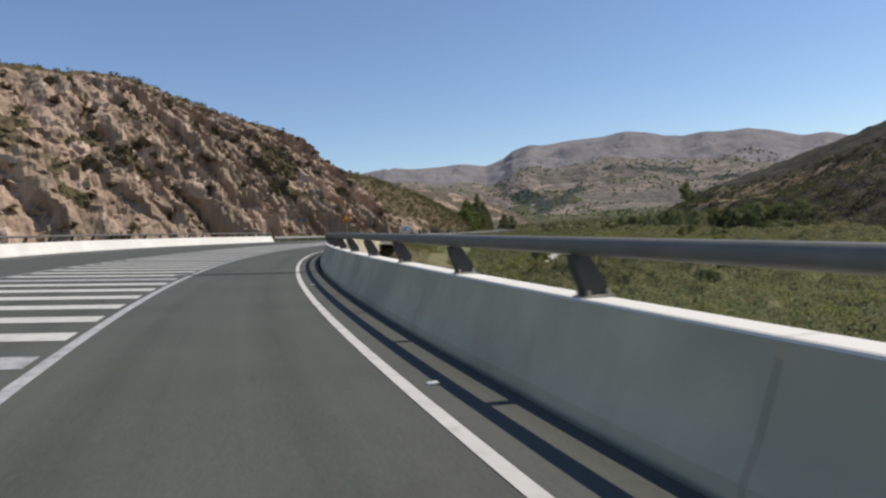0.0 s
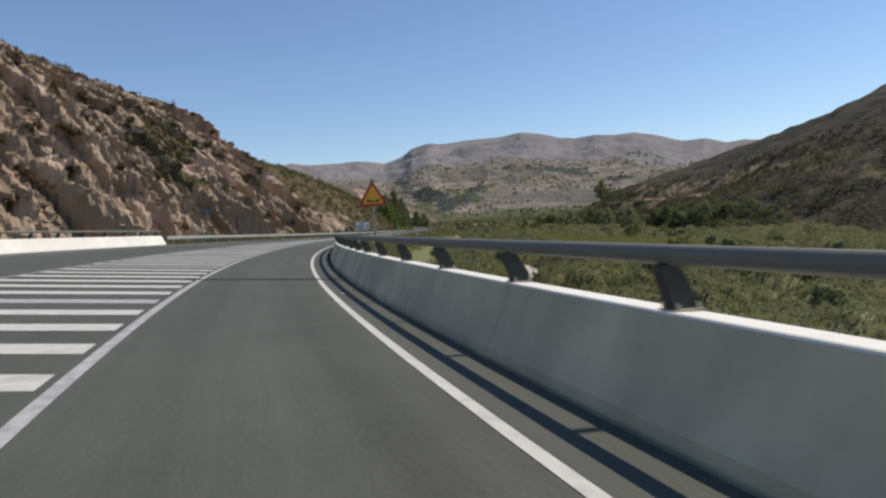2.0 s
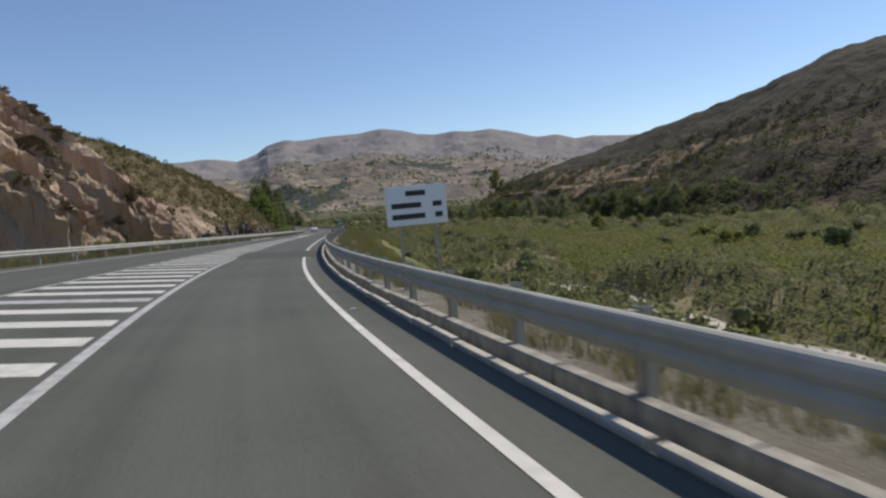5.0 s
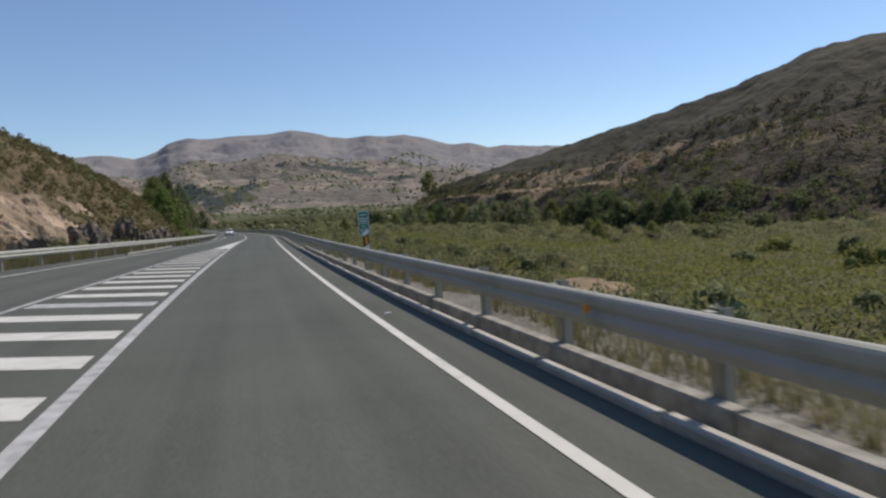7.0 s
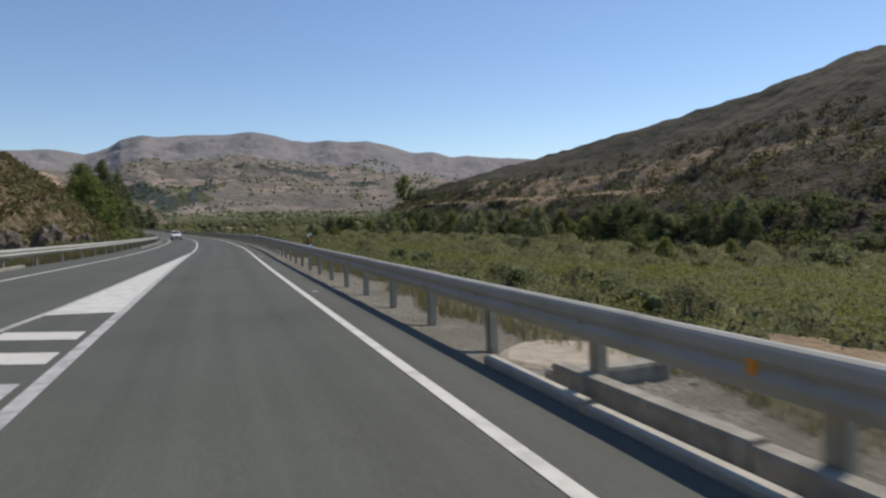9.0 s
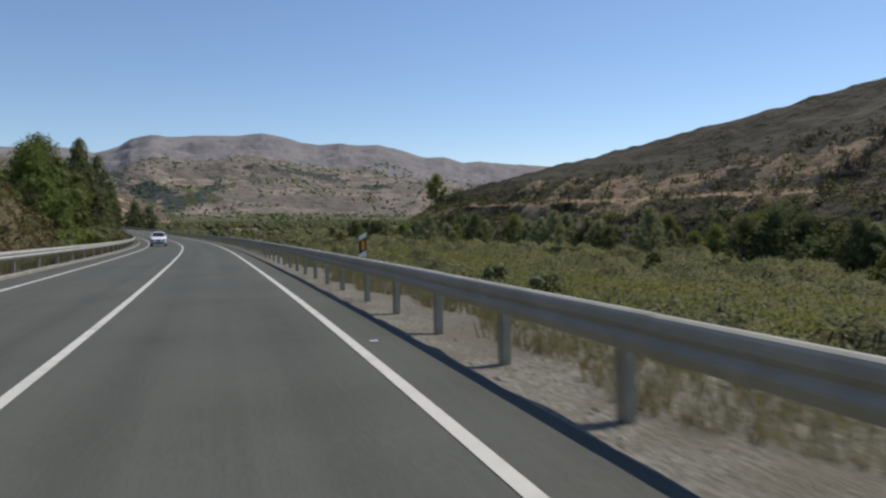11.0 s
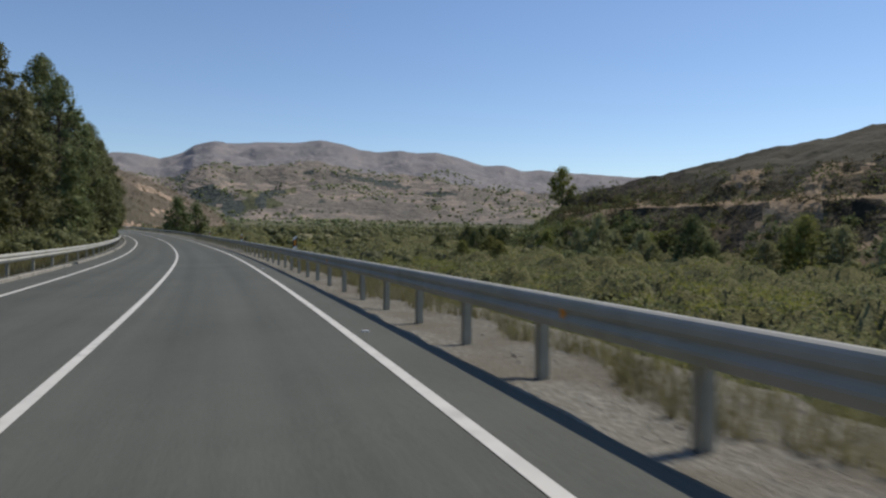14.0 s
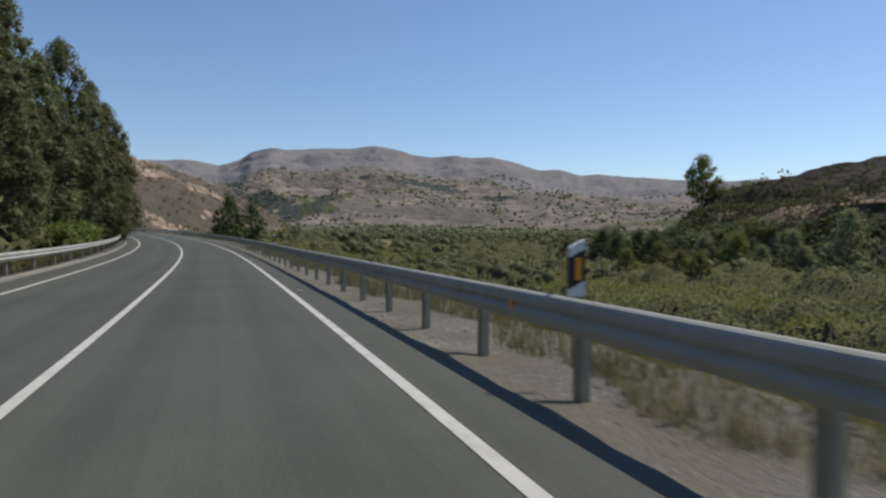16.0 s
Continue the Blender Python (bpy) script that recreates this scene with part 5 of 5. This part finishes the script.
# trees along the foot of the hill and on its banks
FOOT_Y, FOOT_X = [q[1] for q in FOOT], [q[0] for q in FOOT]
for k in range(88):
    y = 172 + 2.2 * k + rnd.uniform(-2, 2)
    out = rnd.uniform(-12, 11)
    x = float(np.interp(y, FOOT_Y, FOOT_X)) - out
    key = rnd.choice(["broad_dark", "broad_olive", "broad_grey", "broad_grey", "broad_grey", "broad_grey"])
    lift = max(0.0, -out) * 0.3
    plant(key, x, y + 0.3 * out, -9.0 + lift, rnd.uniform(0.5, 1.15) * (1 - 0.025 * max(0, -out)), rnd.uniform(0, 360), rnd.uniform(0.85, 1.2))
for x, y, h in ((199, 210, 10.5), (202, 206, 9), (197, 214, 9), (186, 187, 8.5), (182, 182, 8), (179, 177, 7.5), (190, 190, 8)):
    plant("broad_dark", x, y, -9.0, h / 9, rnd.uniform(0, 360))
for x, y, h in ((193, 198, 6.5), (196, 202, 6), (189, 197, 5), (204, 218, 5.5), (209, 225, 5.5)):
    plant("broad_bright", x, y, -9.0, h / 10, rnd.uniform(0, 360))

# bushes over the valley floor, thickest by the river
count = 0
while count < 190:
    s, d = rnd.uniform(96, 440), -rnd.uniform(9, 75) if rnd.random() < 0.75 else -rnd.uniform(60, 130)
    if s > 120 and 33 < -d < 66 and rnd.random() < 0.85:
        continue
    v = at(s, d)
    z = ground_z(v.x, v.y)
    k_ = rnd.random()
    key = "olive_a" if k_ < 0.4 else "olive_b" if k_ < 0.75 else "green_a" if k_ < 0.85 else "reed_a" if k_ < 0.97 else "dark_a"
    plant(key, v.x, v.y, z, rnd.uniform(1.4, 3.4) if d < -18 else rnd.uniform(0.8, 1.8), rnd.uniform(0, 360), rnd.uniform(0.8, 1.15))
    count += 1
count = 0
while count < 36:
    s, d = rnd.uniform(-20, 100), -rnd.uniform(22, 140)
    v = at(s, d)
    plant(rnd.choice(["olive_a", "olive_b", "green_a", "reed_a"]), v.x, v.y, ground_z(v.x, v.y), rnd.uniform(1.0, 2.6), rnd.uniform(0, 360))
    count += 1


def scatter(name, places, leaf, label, leaves, size, seed, core=0.6, level=0):
    """Shrubs too many to count, in one object."""
    rr = random.Random(seed)
    v, f = [], []
    for x, y, z, r in places:
        sub = [(x + r * rr.uniform(-0.55, 0.55), y + r * rr.uniform(-0.55, 0.55), z + r * rr.uniform(0.2, 0.75)) for _ in range(level + 1)] if level else [(x, y, z + r * 0.45)]
        rad = [r * rr.uniform(0.4, 0.75) for _ in sub] if level else [r]
        a, b = leaf_cloud(rr, sub, rad, leaves, size * r, 0.85)
        o = len(v)
        v += a
        f += [tuple(o + i for i in q) for q in b]
        if core:
            for c, k in zip(sub, rad):
                lump(rr, c, core * k, 0.8, v, f, min(1, level))
    return tagged(new(name, mesh_of(name, v, f, leaf, True)), label, "shrubs", kind="stuff")


def on_slope(me_ob, n, seed, r0, r1, cond=lambda q: True):
    rr = random.Random(seed)
    me = me_ob.data
    out = []
    while len(out) < n:
        p = me.polygons[rr.randrange(len(me.polygons))]
        if cond(p):
            c = p.center
            out.append((c.x, c.y, c.z, rr.uniform(r0, r1)))
    return out


scatter("hillside_brush", on_slope(cliff, 2600, 4, 0.4, 1.1, lambda p: p.material_index == 1 or p.normal.z > 0.8), M_HILL_LEAF, "dry brown brush over the rock hillside", 26, 0.34, 10, 0.0)
scatter("cliff_brush", on_slope(cliff, 1500, 6, 0.35, 0.95, lambda p: p.material_index == 0 and p.normal.z > 0.5), M_HILL_LEAF, "olive-brown tufts on the ledges of the cliff", 24, 0.34, 16, 0.0)
scatter("hillside_scrub", on_slope(cliff, 420, 1, 0.4, 1.1, lambda p: p.material_index == 1), M_OLIVE, "dry olive scrub tufts over the rock hillside", 26, 0.34, 11, 0.0)
scatter("hill_scrub", on_slope(hill, 3600, 2, 0.4, 1.5, lambda p: p.center.z < 0.62 * float(np.interp(p.center.y, [164, 190, 217, 270, 322, 360, 378], [44, 39, 34, 26, 20, 15, 13]))) + on_slope(spur, 500, 3, 0.8, 1.8), M_HILL_SCRUB, "dark scrub dotted over the hill", 18, 0.34, 12, 0.0)
scatter("far_hill_scrub", on_slope(hill2, 1100, 5, 0.4, 1.0), M_HILL_LEAF, "dry scrub dotted over the far hill", 14, 0.4, 13, 0.0)


# line of the dirt track on the valley floor
TRACK = np.array([(99, 172), (95, 167), (90, 160), (85, 153), (79, 145), (71, 130), (63, 115), (53, 98)], float)
tu = np.linspace(0, len(TRACK) - 1, 90)
tx, ty = smooth_knots(0, 1, TRACK[:, 0], tu), smooth_knots(0, 1, TRACK[:, 1], tu)


def cells(x, y, size, seed):
    """Distance to the nearest of a jittered set of points, and that point's own random numbers."""
    rs = np.random.RandomState(seed)
    jx, jy, ra, rb = (rs.rand(64, 64) for _ in range(4))
    gx, gy = x / size, y / size
    ix, iy = np.floor(gx).astype(int), np.floor(gy).astype(int)
    best, a, b = np.full(x.shape, 9.0), np.zeros(x.shape), np.zeros(x.shape)
    for ox in (-1, 0, 1):
        for oy in (-1, 0, 1):
            cx, cy = ix + ox, iy + oy
            kx, ky = cx % 64, cy % 64
            dist = np.hypot(gx - cx - jx[kx, ky], gy - cy - jy[kx, ky])
            near = dist < best
            best, a, b = np.where(near, dist, best), np.where(near, ra[kx, ky], a), np.where(near, rb[kx, ky], b)
    return best, a, b


def meadow_at(x, y):
    """1 on the low green meadows between the scrub by the road and the foot of the hill."""
    sm, dm = road_place(x, y)
    mid = 51 + 7 * np.sin(sm * 0.041) + 4 * np.sin(sm * 0.013 + 1)
    wide = 11 + 5 * np.sin(sm * 0.027 + 2)
    band = 1 - step(np.abs(-dm - mid), wide - 4, wide + 3)
    field = 1 - step(np.hypot((x - 118) / 36, (y - 135) / 26), 0.75, 1.1)
    return np.maximum(band * step(sm, 120, 150), field)


def bare_at(x, y):
    """1 on the bare earth bank by the track."""
    u, w = (x - 95) * 0.82 + (y - 154) * 0.57, -(x - 95) * 0.57 + (y - 154) * 0.82
    return 1 - step(np.hypot(u / 13, w / 4.5) + 0.25 * np.sin(x * 0.7) * np.sin(y * 0.9), 0.7, 1.0)


def thicket_height(x, y, size, tall):
    f1, a, b = cells(x, y, size, 5)
    g1, c, _ = cells(x, y, size * 0.36, 9)
    h1, e, _ = cells(x, y, size * 0.15, 13)
    dome = np.sqrt(np.maximum(0, 1 - (f1 / 0.72) ** 2)) * (0.2 + 1.0 * a ** 1.3) * tall
    patch = step(0.5 + 0.5 * np.sin(x * 0.045 + 2 * np.sin(y * 0.03)) * np.sin(y * 0.057 + 1) + 0.35 * b, 0.12, 0.4)
    fine = (0.6 - g1) * 1.25 * (0.4 + c) + (0.6 - h1) * 0.32
    low = meadow_at(x, y)
    h = patch * (dome + fine * np.minimum(1, dome * 1.5)) * (1 - 0.85 * low) + low * (0.42 + 0.22 * (0.6 - g1) + 0.3 * np.sin(x * 0.3 + 2 * np.sin(y * 0.11)) * np.sin(y * 0.23))
    return h * (1 - bare_at(x, y)) - 0.12, np.where(low > 0.6, 0.9, b)


def thicket(name, s_range, ds, size, tall, fade, leaves, leaf_size, seed, label):
    """A continuous cover of rounded bushes with loose leaves standing out of it."""
    ss = np.arange(*s_range)
    sg, dg = np.meshgrid(ss, -ds, indexing="ij")
    w = rows_at(sg.ravel(), dg.ravel())
    x, y = w[:, 0].copy(), w[:, 1].copy()
    h, b = thicket_height(x, y, size, tall)
    h = (h + 0.12) * step(-dg.ravel(), *fade) - 0.12
    clear = np.min(np.hypot(x[:, None] - tx[None], y[:, None] - ty[None]), axis=1)
    ends = step(sg.ravel(), ss[0], ss[0] + 5) * (1 - step(sg.ravel(), ss[-1] - 5, ss[-1]))
    h = (h + 0.12) * step(clear, 2.6, 5.0) * ends - 0.12
    h = np.where(h < 0.0, -0.7, h)
    z = ground_height(x, y) + h
    base = np.stack([x, y, z], -1)
    faces = np.array(grid_faces(len(ss), len(ds)))
    rs = np.random.RandomState(seed)
    live = np.nonzero(h > 0.1)[0]
    odds = (1 / (12 - dg.ravel()[live])) ** 0.5
    pick = rs.choice(live, leaves, p=odds / odds.sum())
    p = base[pick] + rs.uniform(-0.5, 0.5, (leaves, 3)) * (1.3, 1.3, 0.0)
    p[:, 2] += np.minimum(rs.exponential(0.2, leaves), 0.7)
    a = rs.normal(size=(leaves, 3)) * (1, 1, 0.8)
    a /= np.linalg.norm(a, axis=1)[:, None]
    c = np.cross(a, rs.normal(size=(leaves, 3)))
    c /= np.linalg.norm(c, axis=1)[:, None]
    L, W = leaf_size * rs.uniform(0.5, 1.5, (leaves, 1)), leaf_size * rs.uniform(0.3, 0.7, (leaves, 1))
    lv = np.stack([p - a * L, p + c * W, p + a * L, p - c * W], 1).reshape(-1, 3)
    lf = len(base) + np.arange(leaves * 4).reshape(-1, 4)
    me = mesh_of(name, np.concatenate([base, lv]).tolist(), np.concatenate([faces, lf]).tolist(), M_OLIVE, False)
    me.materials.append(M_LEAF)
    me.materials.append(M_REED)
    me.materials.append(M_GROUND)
    me.materials.append(M_UNDER_SHADE)
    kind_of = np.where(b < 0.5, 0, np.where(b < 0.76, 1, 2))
    # loose leaves by kind; the base sheet between them takes the shade-darkened colour
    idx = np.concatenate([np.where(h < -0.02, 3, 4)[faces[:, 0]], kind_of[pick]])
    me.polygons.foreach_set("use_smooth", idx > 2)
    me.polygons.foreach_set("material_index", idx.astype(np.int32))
    me.update()
    return tagged(new(name, me), label, "shrubs", kind="stuff")


NEAR_D = np.cumsum(np.linspace(0.62, 1.9, 88)) + 6.0
thicket("valley_scrub", (84.0, 500.0, 0.8), NEAR_D, 4.4, 2.6, (8, 15), 330000, 0.2, 14, "olive and green scrub covering the valley floor")
thicket("bridge_valley_scrub", (-28.0, 91.0, 1.0), NEAR_D + 8, 3.6, 1.4, (12, 20), 70000, 0.17, 17, "scrub on the valley floor below the bridge")
FOOT_Z = lambda p: -9.5 < p.center.z < 0.5 and p.center.y > 140
scatter("foot_thicket", on_slope(hill, 220, 51, 1.4, 3.8, FOOT_Z) + on_slope(spur, 110, 52, 1.5, 3.4, FOOT_Z), M_LEAF_DARK, "dark thickets along the foot of the hill", 170, 0.11, 53, 0.28, 3)
scatter("foot_bushes", on_slope(hill, 150, 54, 1.2, 2.8, FOOT_Z) + on_slope(spur, 100, 55, 1.2, 3.0, FOOT_Z), M_LEAF_BRIGHT, "bright green bushes along the foot of the hill", 170, 0.11, 56, 0.28, 3)
scatter("foot_scrub", on_slope(hill, 260, 57, 1.0, 2.6, FOOT_Z) + on_slope(spur, 150, 58, 1.0, 2.4, FOOT_Z), M_OLIVE, "grey-olive scrub along the foot of the hill", 130, 0.115, 59, 0.28, 3)
scatter("dark_hill_scrub", on_slope(hill, 1100, 71, 0.7, 2.1, lambda p: p.center.z < 14 and p.center.y > 120) + on_slope(spur, 500, 72, 0.7, 2.0), M_LEAF_DARK, "dark shrubs over the lower hillside", 22, 0.26, 73, 0.0)


def mid_places(n, seed, r0, r1):
    rr = random.Random(seed)
    q = np.array([(rr.uniform(14, 66), rr.uniform(230, 640)) for _ in range(n)])
    x, y = 88 + q[:, 1] * np.sin(np.radians(q[:, 0])), 172 + q[:, 1] * np.cos(np.radians(q[:, 0]))
    z = ground_height(x, y)
    s_, d_ = road_place(x, y)
    return [(a, b, c, rr.uniform(r0, r1)) for a, b, c, d in zip(x, y, z, d_) if d < -18]


scatter("mid_valley_scrub", mid_places(3000, 61, 1.2, 3.0), M_OLIVE, "olive scrub over the middle of the valley", 20, 0.26, 62)
scatter("mid_valley_groves", mid_places(1100, 63, 1.5, 3.6), M_LEAF, "green groves over the middle of the valley", 24, 0.24, 64)


def far_woods():
    rr = random.Random(21)
    out = []
    for _ in range(6000):
        a, r = rr.uniform(12, 70), rr.uniform(430, 1650)
        x, y = MOUNT_X + r * math.sin(radians(a)), MOUNT_Y + r * math.cos(radians(a))
        if r > 900 and fractal(x * 0.006, y * 0.006, 9, 3) < 0.02:
            continue
        z = max(mountain_height(x, y) if r > 530 else -9, -9.0)
        out.append((x, y, z - 0.5, rr.uniform(1.4, 3.6) if r > 900 else rr.uniform(1.6, 4.2)))
    return out


def slope_shrubs():
    rr = random.Random(22)
    out = []
    while len(out) < 3800:
        a, r = rr.uniform(12, 70), rr.uniform(900, 2700)
        x, y = MOUNT_X + r * math.sin(radians(a)), MOUNT_Y + r * math.cos(radians(a))
        if fractal(x * 0.005, y * 0.005, 11, 3) + rr.uniform(-0.12, 0.12) < 0.03:
            continue
        out.append((x, y, mountain_height(x, y) - 0.6, rr.uniform(1.6, 4.2) * (0.6 + r / 2600)))
    return out


scatter("slope_shrubs", slope_shrubs(), M_GREY_LEAF, "olive trees and shrubs dotted over the far slopes", 7, 0.42, 23, 0.75)
scatter("far_woods", far_woods(), M_LEAF_DARK, "dark groves over the far valley floor", 9, 0.42, 18, 0.7)


def grass(name, n, seed, s0, s1, dfun, h0, h1, material, label):
    rr = random.Random(seed)
    q = np.array([(rr.uniform(s0, s1), rr.random()) for _ in range(n)])
    d = np.array([dfun(s, u, rr) for s, u in q])
    w = rows_at(q[:, 0], d)
    z = ground_height(w[:, 0].copy(), w[:, 1].copy())
    v, f = [], []
    for (x, y, _), g in zip(w, z):
        for _ in range(3):
            a, h = rr.uniform(0, 6.28), rr.uniform(h0, h1)
            c, s_ = math.cos(a), math.sin(a)
            wd = 0.007 + 0.008 * rr.random()
            ox, oy = rr.uniform(-0.08, 0.08), rr.uniform(-0.08, 0.08)
            lx, ly = rr.uniform(-0.35, 0.35) * h, rr.uniform(-0.35, 0.35) * h
            i = len(v)
            v += [(x + ox - c * wd, y + oy - s_ * wd, g - 0.03), (x + ox + c * wd, y + oy + s_ * wd, g - 0.03), (x + ox + lx, y + oy + ly, g + h)]
            f.append((i, i + 1, i + 2))
    return tagged(new(name, mesh_of(name, v, f, material)), label, "grass", kind="stuff")


grass("verge_grass", 60000, 31, 86, 390, lambda s, u, rr: -2.05 - 3.4 * u ** 1.6 - 0.3 * math.sin(s * 0.5) - 0.2 * math.sin(s * 1.7), 0.1, 0.4, M_GRASS, "dry yellow grass along the verge")
grass("verge_weeds", 22000, 32, 86, 380, lambda s, u, rr: -2.6 - 4.5 * u, 0.15, 0.5, M_REED, "green weeds along the verge")
grass("left_verge_grass", 20000, 33, 95, 400, lambda s, u, rr: float(wall_left(s)) + 0.25 + 2.2 * u, 0.2, 0.7, M_GRASS, "dry grass behind the left guard rail")

# stones on the gravel verge
rr = random.Random(41)
v, f = [], []
for _ in range(10000):
    s, d = rr.uniform(166, 350) if rr.random() < 0.85 else rr.uniform(86, 166), -rr.uniform(0.82, 3.0)
    c, r = at(s, d, -0.03 - 0.055 * min(1, (-d - 0.765) * 2)), 0.011 + 0.045 * rr.random() ** 4
    o = len(v)
    for q in ((1, 0, 0), (-1, 0, 0), (0, 1, 0), (0, -1, 0), (0, 0, 1), (0, 0, -1)):
        v.append((c.x + q[0] * r * rr.uniform(0.6, 1.3), c.y + q[1] * r * rr.uniform(0.6, 1.3), c.z + q[2] * r * 0.7))
    f += [(o + a, o + b, o + c_) for a, b, c_ in ((0, 2, 4), (2, 1, 4), (1, 3, 4), (3, 0, 4), (2, 0, 5), (1, 2, 5), (3, 1, 5), (0, 3, 5))]
tagged(new("verge_stones", mesh_of("verge_stones", v, f, M_STONE)), "loose pale stones on the gravel verge", "stones", kind="stuff")

# litter: a flat pale board lying on the verge
bd = empty("board", stand(250.6, -1.55, -0.1, 20), "grey flat board lying on the gravel verge", "board")
part("panel", box_bm(-0.25, 0.25, -0.16, 0.16, 0.0, 0.025, 0.006), M_STEEL_POST, bd)

# pale dirt track down on the valley floor
tv = []
for i in range(90):
    a, b = max(0, i - 1), min(89, i + 1)
    n_ = Vector((ty[a] - ty[b], tx[b] - tx[a], 0)).normalized() * (2.2 + 0.5 * math.sin(i * 0.9))
    for q in (-1, -0.3, 0.3, 1):
        x, y = tx[i] + n_.x * q, ty[i] + n_.y * q
        tv.append((x, y, ground_z(x, y) + 0.16))
tagged(new("dirt_track", mesh_of("dirt_track", tv, grid_faces(90, 4), M_TRACK, True)), "pale dirt track on the valley floor", "track", kind="structure")


# bare earth bank beside the track
bv = []
for i in range(34):
    for j in range(14):
        u, w = -15 + 30 * i / 33, -6 + 12 * j / 13
        x, y = 95 + u * 0.82 - w * 0.57, 154 + u * 0.57 + w * 0.82
        edge = max(0.0, 1 - math.hypot(u / 15, w / 6))
        bv.append((x, y, ground_z(x, y) - 0.25 + 2.2 * min(0.35, edge) + 0.25 * fractal(x * 0.5, y * 0.5, 4, 3)))
tagged(new("earth_bank", mesh_of("earth_bank", bv, grid_faces(34, 14), M_TAN, True)), "low bare reddish earth bank among the scrub", "earth bank", kind="structure")


# pale washed gravel spilling over the verge's edge
def wash(s0, d0, long, wide, seed):
    q = [(s0 + long * (i / 13 - 0.5), d0 + wide * (j / 9 - 0.5)) for i in range(14) for j in range(10)]
    w = rows_at([a for a, _ in q], [b for _, b in q])
    z = ground_height(w[:, 0].copy(), w[:, 1].copy())
    v = []
    for (a, b), (x, y, _), g in zip(q, w, z):
        r = math.hypot((a - s0) / long * 2, (b - d0) / wide * 2) + 0.5 * fractal(x * 0.9, y * 0.9, seed, 3)
        v.append((x, y, g + 0.1 * (1 - r) + 0.03 * fractal(x * 3, y * 3, seed, 2)))
    ob = new("gravel_wash", mesh_of("gravel_wash", v, grid_faces(14, 10), M_SEDIMENT, True))
    tagged(ob, "pale washed gravel at the edge of the verge", "gravel", "gravel washes")


wash(238, -3.6, 4.6, 1.5, 3)
wash(226, -3.6, 4.0, 1.4, 8)

# rock outcrops behind the left guard rail
def outcrop(s, d, w, h, seed):
    bm = bmesh.new()
    bmesh.ops.create_icosphere(bm, subdivisions=4, radius=1.0)
    for q in bm.verts:
        c = q.co.copy()
        k = 0.9 + 0.7 * fractal(c.x * 1.3 + seed, c.y * 1.3, c.z * 0.6, 4) + 0.7 * (0.4 - abs(fractal(c.x * 2.6 + seed, c.y * 2.6, c.z * 0.7, 4)) * 2)
        q.co = Vector((c.x * w * k, c.y * w * 0.8 * k, c.z * h * k))
    v = at(s, d, -0.4)
    ob = new("rock_outcrop")
    me = bpy.data.meshes.new("rock_outcrop")
    bm.to_mesh(me)
    bm.free()
    me.materials.append(M_OUTCROP)
    bpy.data.objects.remove(ob)
    ob = new("rock_outcrop", me)
    ob.matrix_world = pose(v.x, v.y, v.z, 0, 0, seed * 40)
    tagged(ob, "weathered brown rock outcrop beside the guard rail", "rock", "roadside rocks")


for k, (s, w, h) in enumerate(((178, 1.7, 2.0), (189, 2.1, 2.4), (197, 1.5, 3.0), (206, 1.9, 1.9), (219, 1.6, 2.2), (231, 1.5, 1.6), (243, 1.3, 1.5))):
    outcrop(s, float(wall_left(s)) + w + 3.4, w, h, k + 1)

# white farmhouse on the far slope
fx, fy = 631.0, 718.0
fz = mountain_height(fx, fy)
farm = empty("farmhouse", pose(fx, fy, fz - 0.5, 0, 0, -20), "small white farmhouse on the far valley slope", "house")
part("wall", box_bm(-6, 6, -3.5, 3.5, -2, 4.0, 0.05), M_WHITE, farm)
part("roof", extrude_bm([(-6.4, 3.9), (6.4, 3.9), (6.4, 4.2), (0, 5.6), (-6.4, 4.2)], -3.8, 3.8), M_TAN, farm, "low tan tiled roof")
for x in (-3.6, 0.0, 3.6):
    part("window", box_bm(x - 0.5, x + 0.5, -3.54, -3.4, 1.4, 2.6), M_GLASS_DARK, farm)
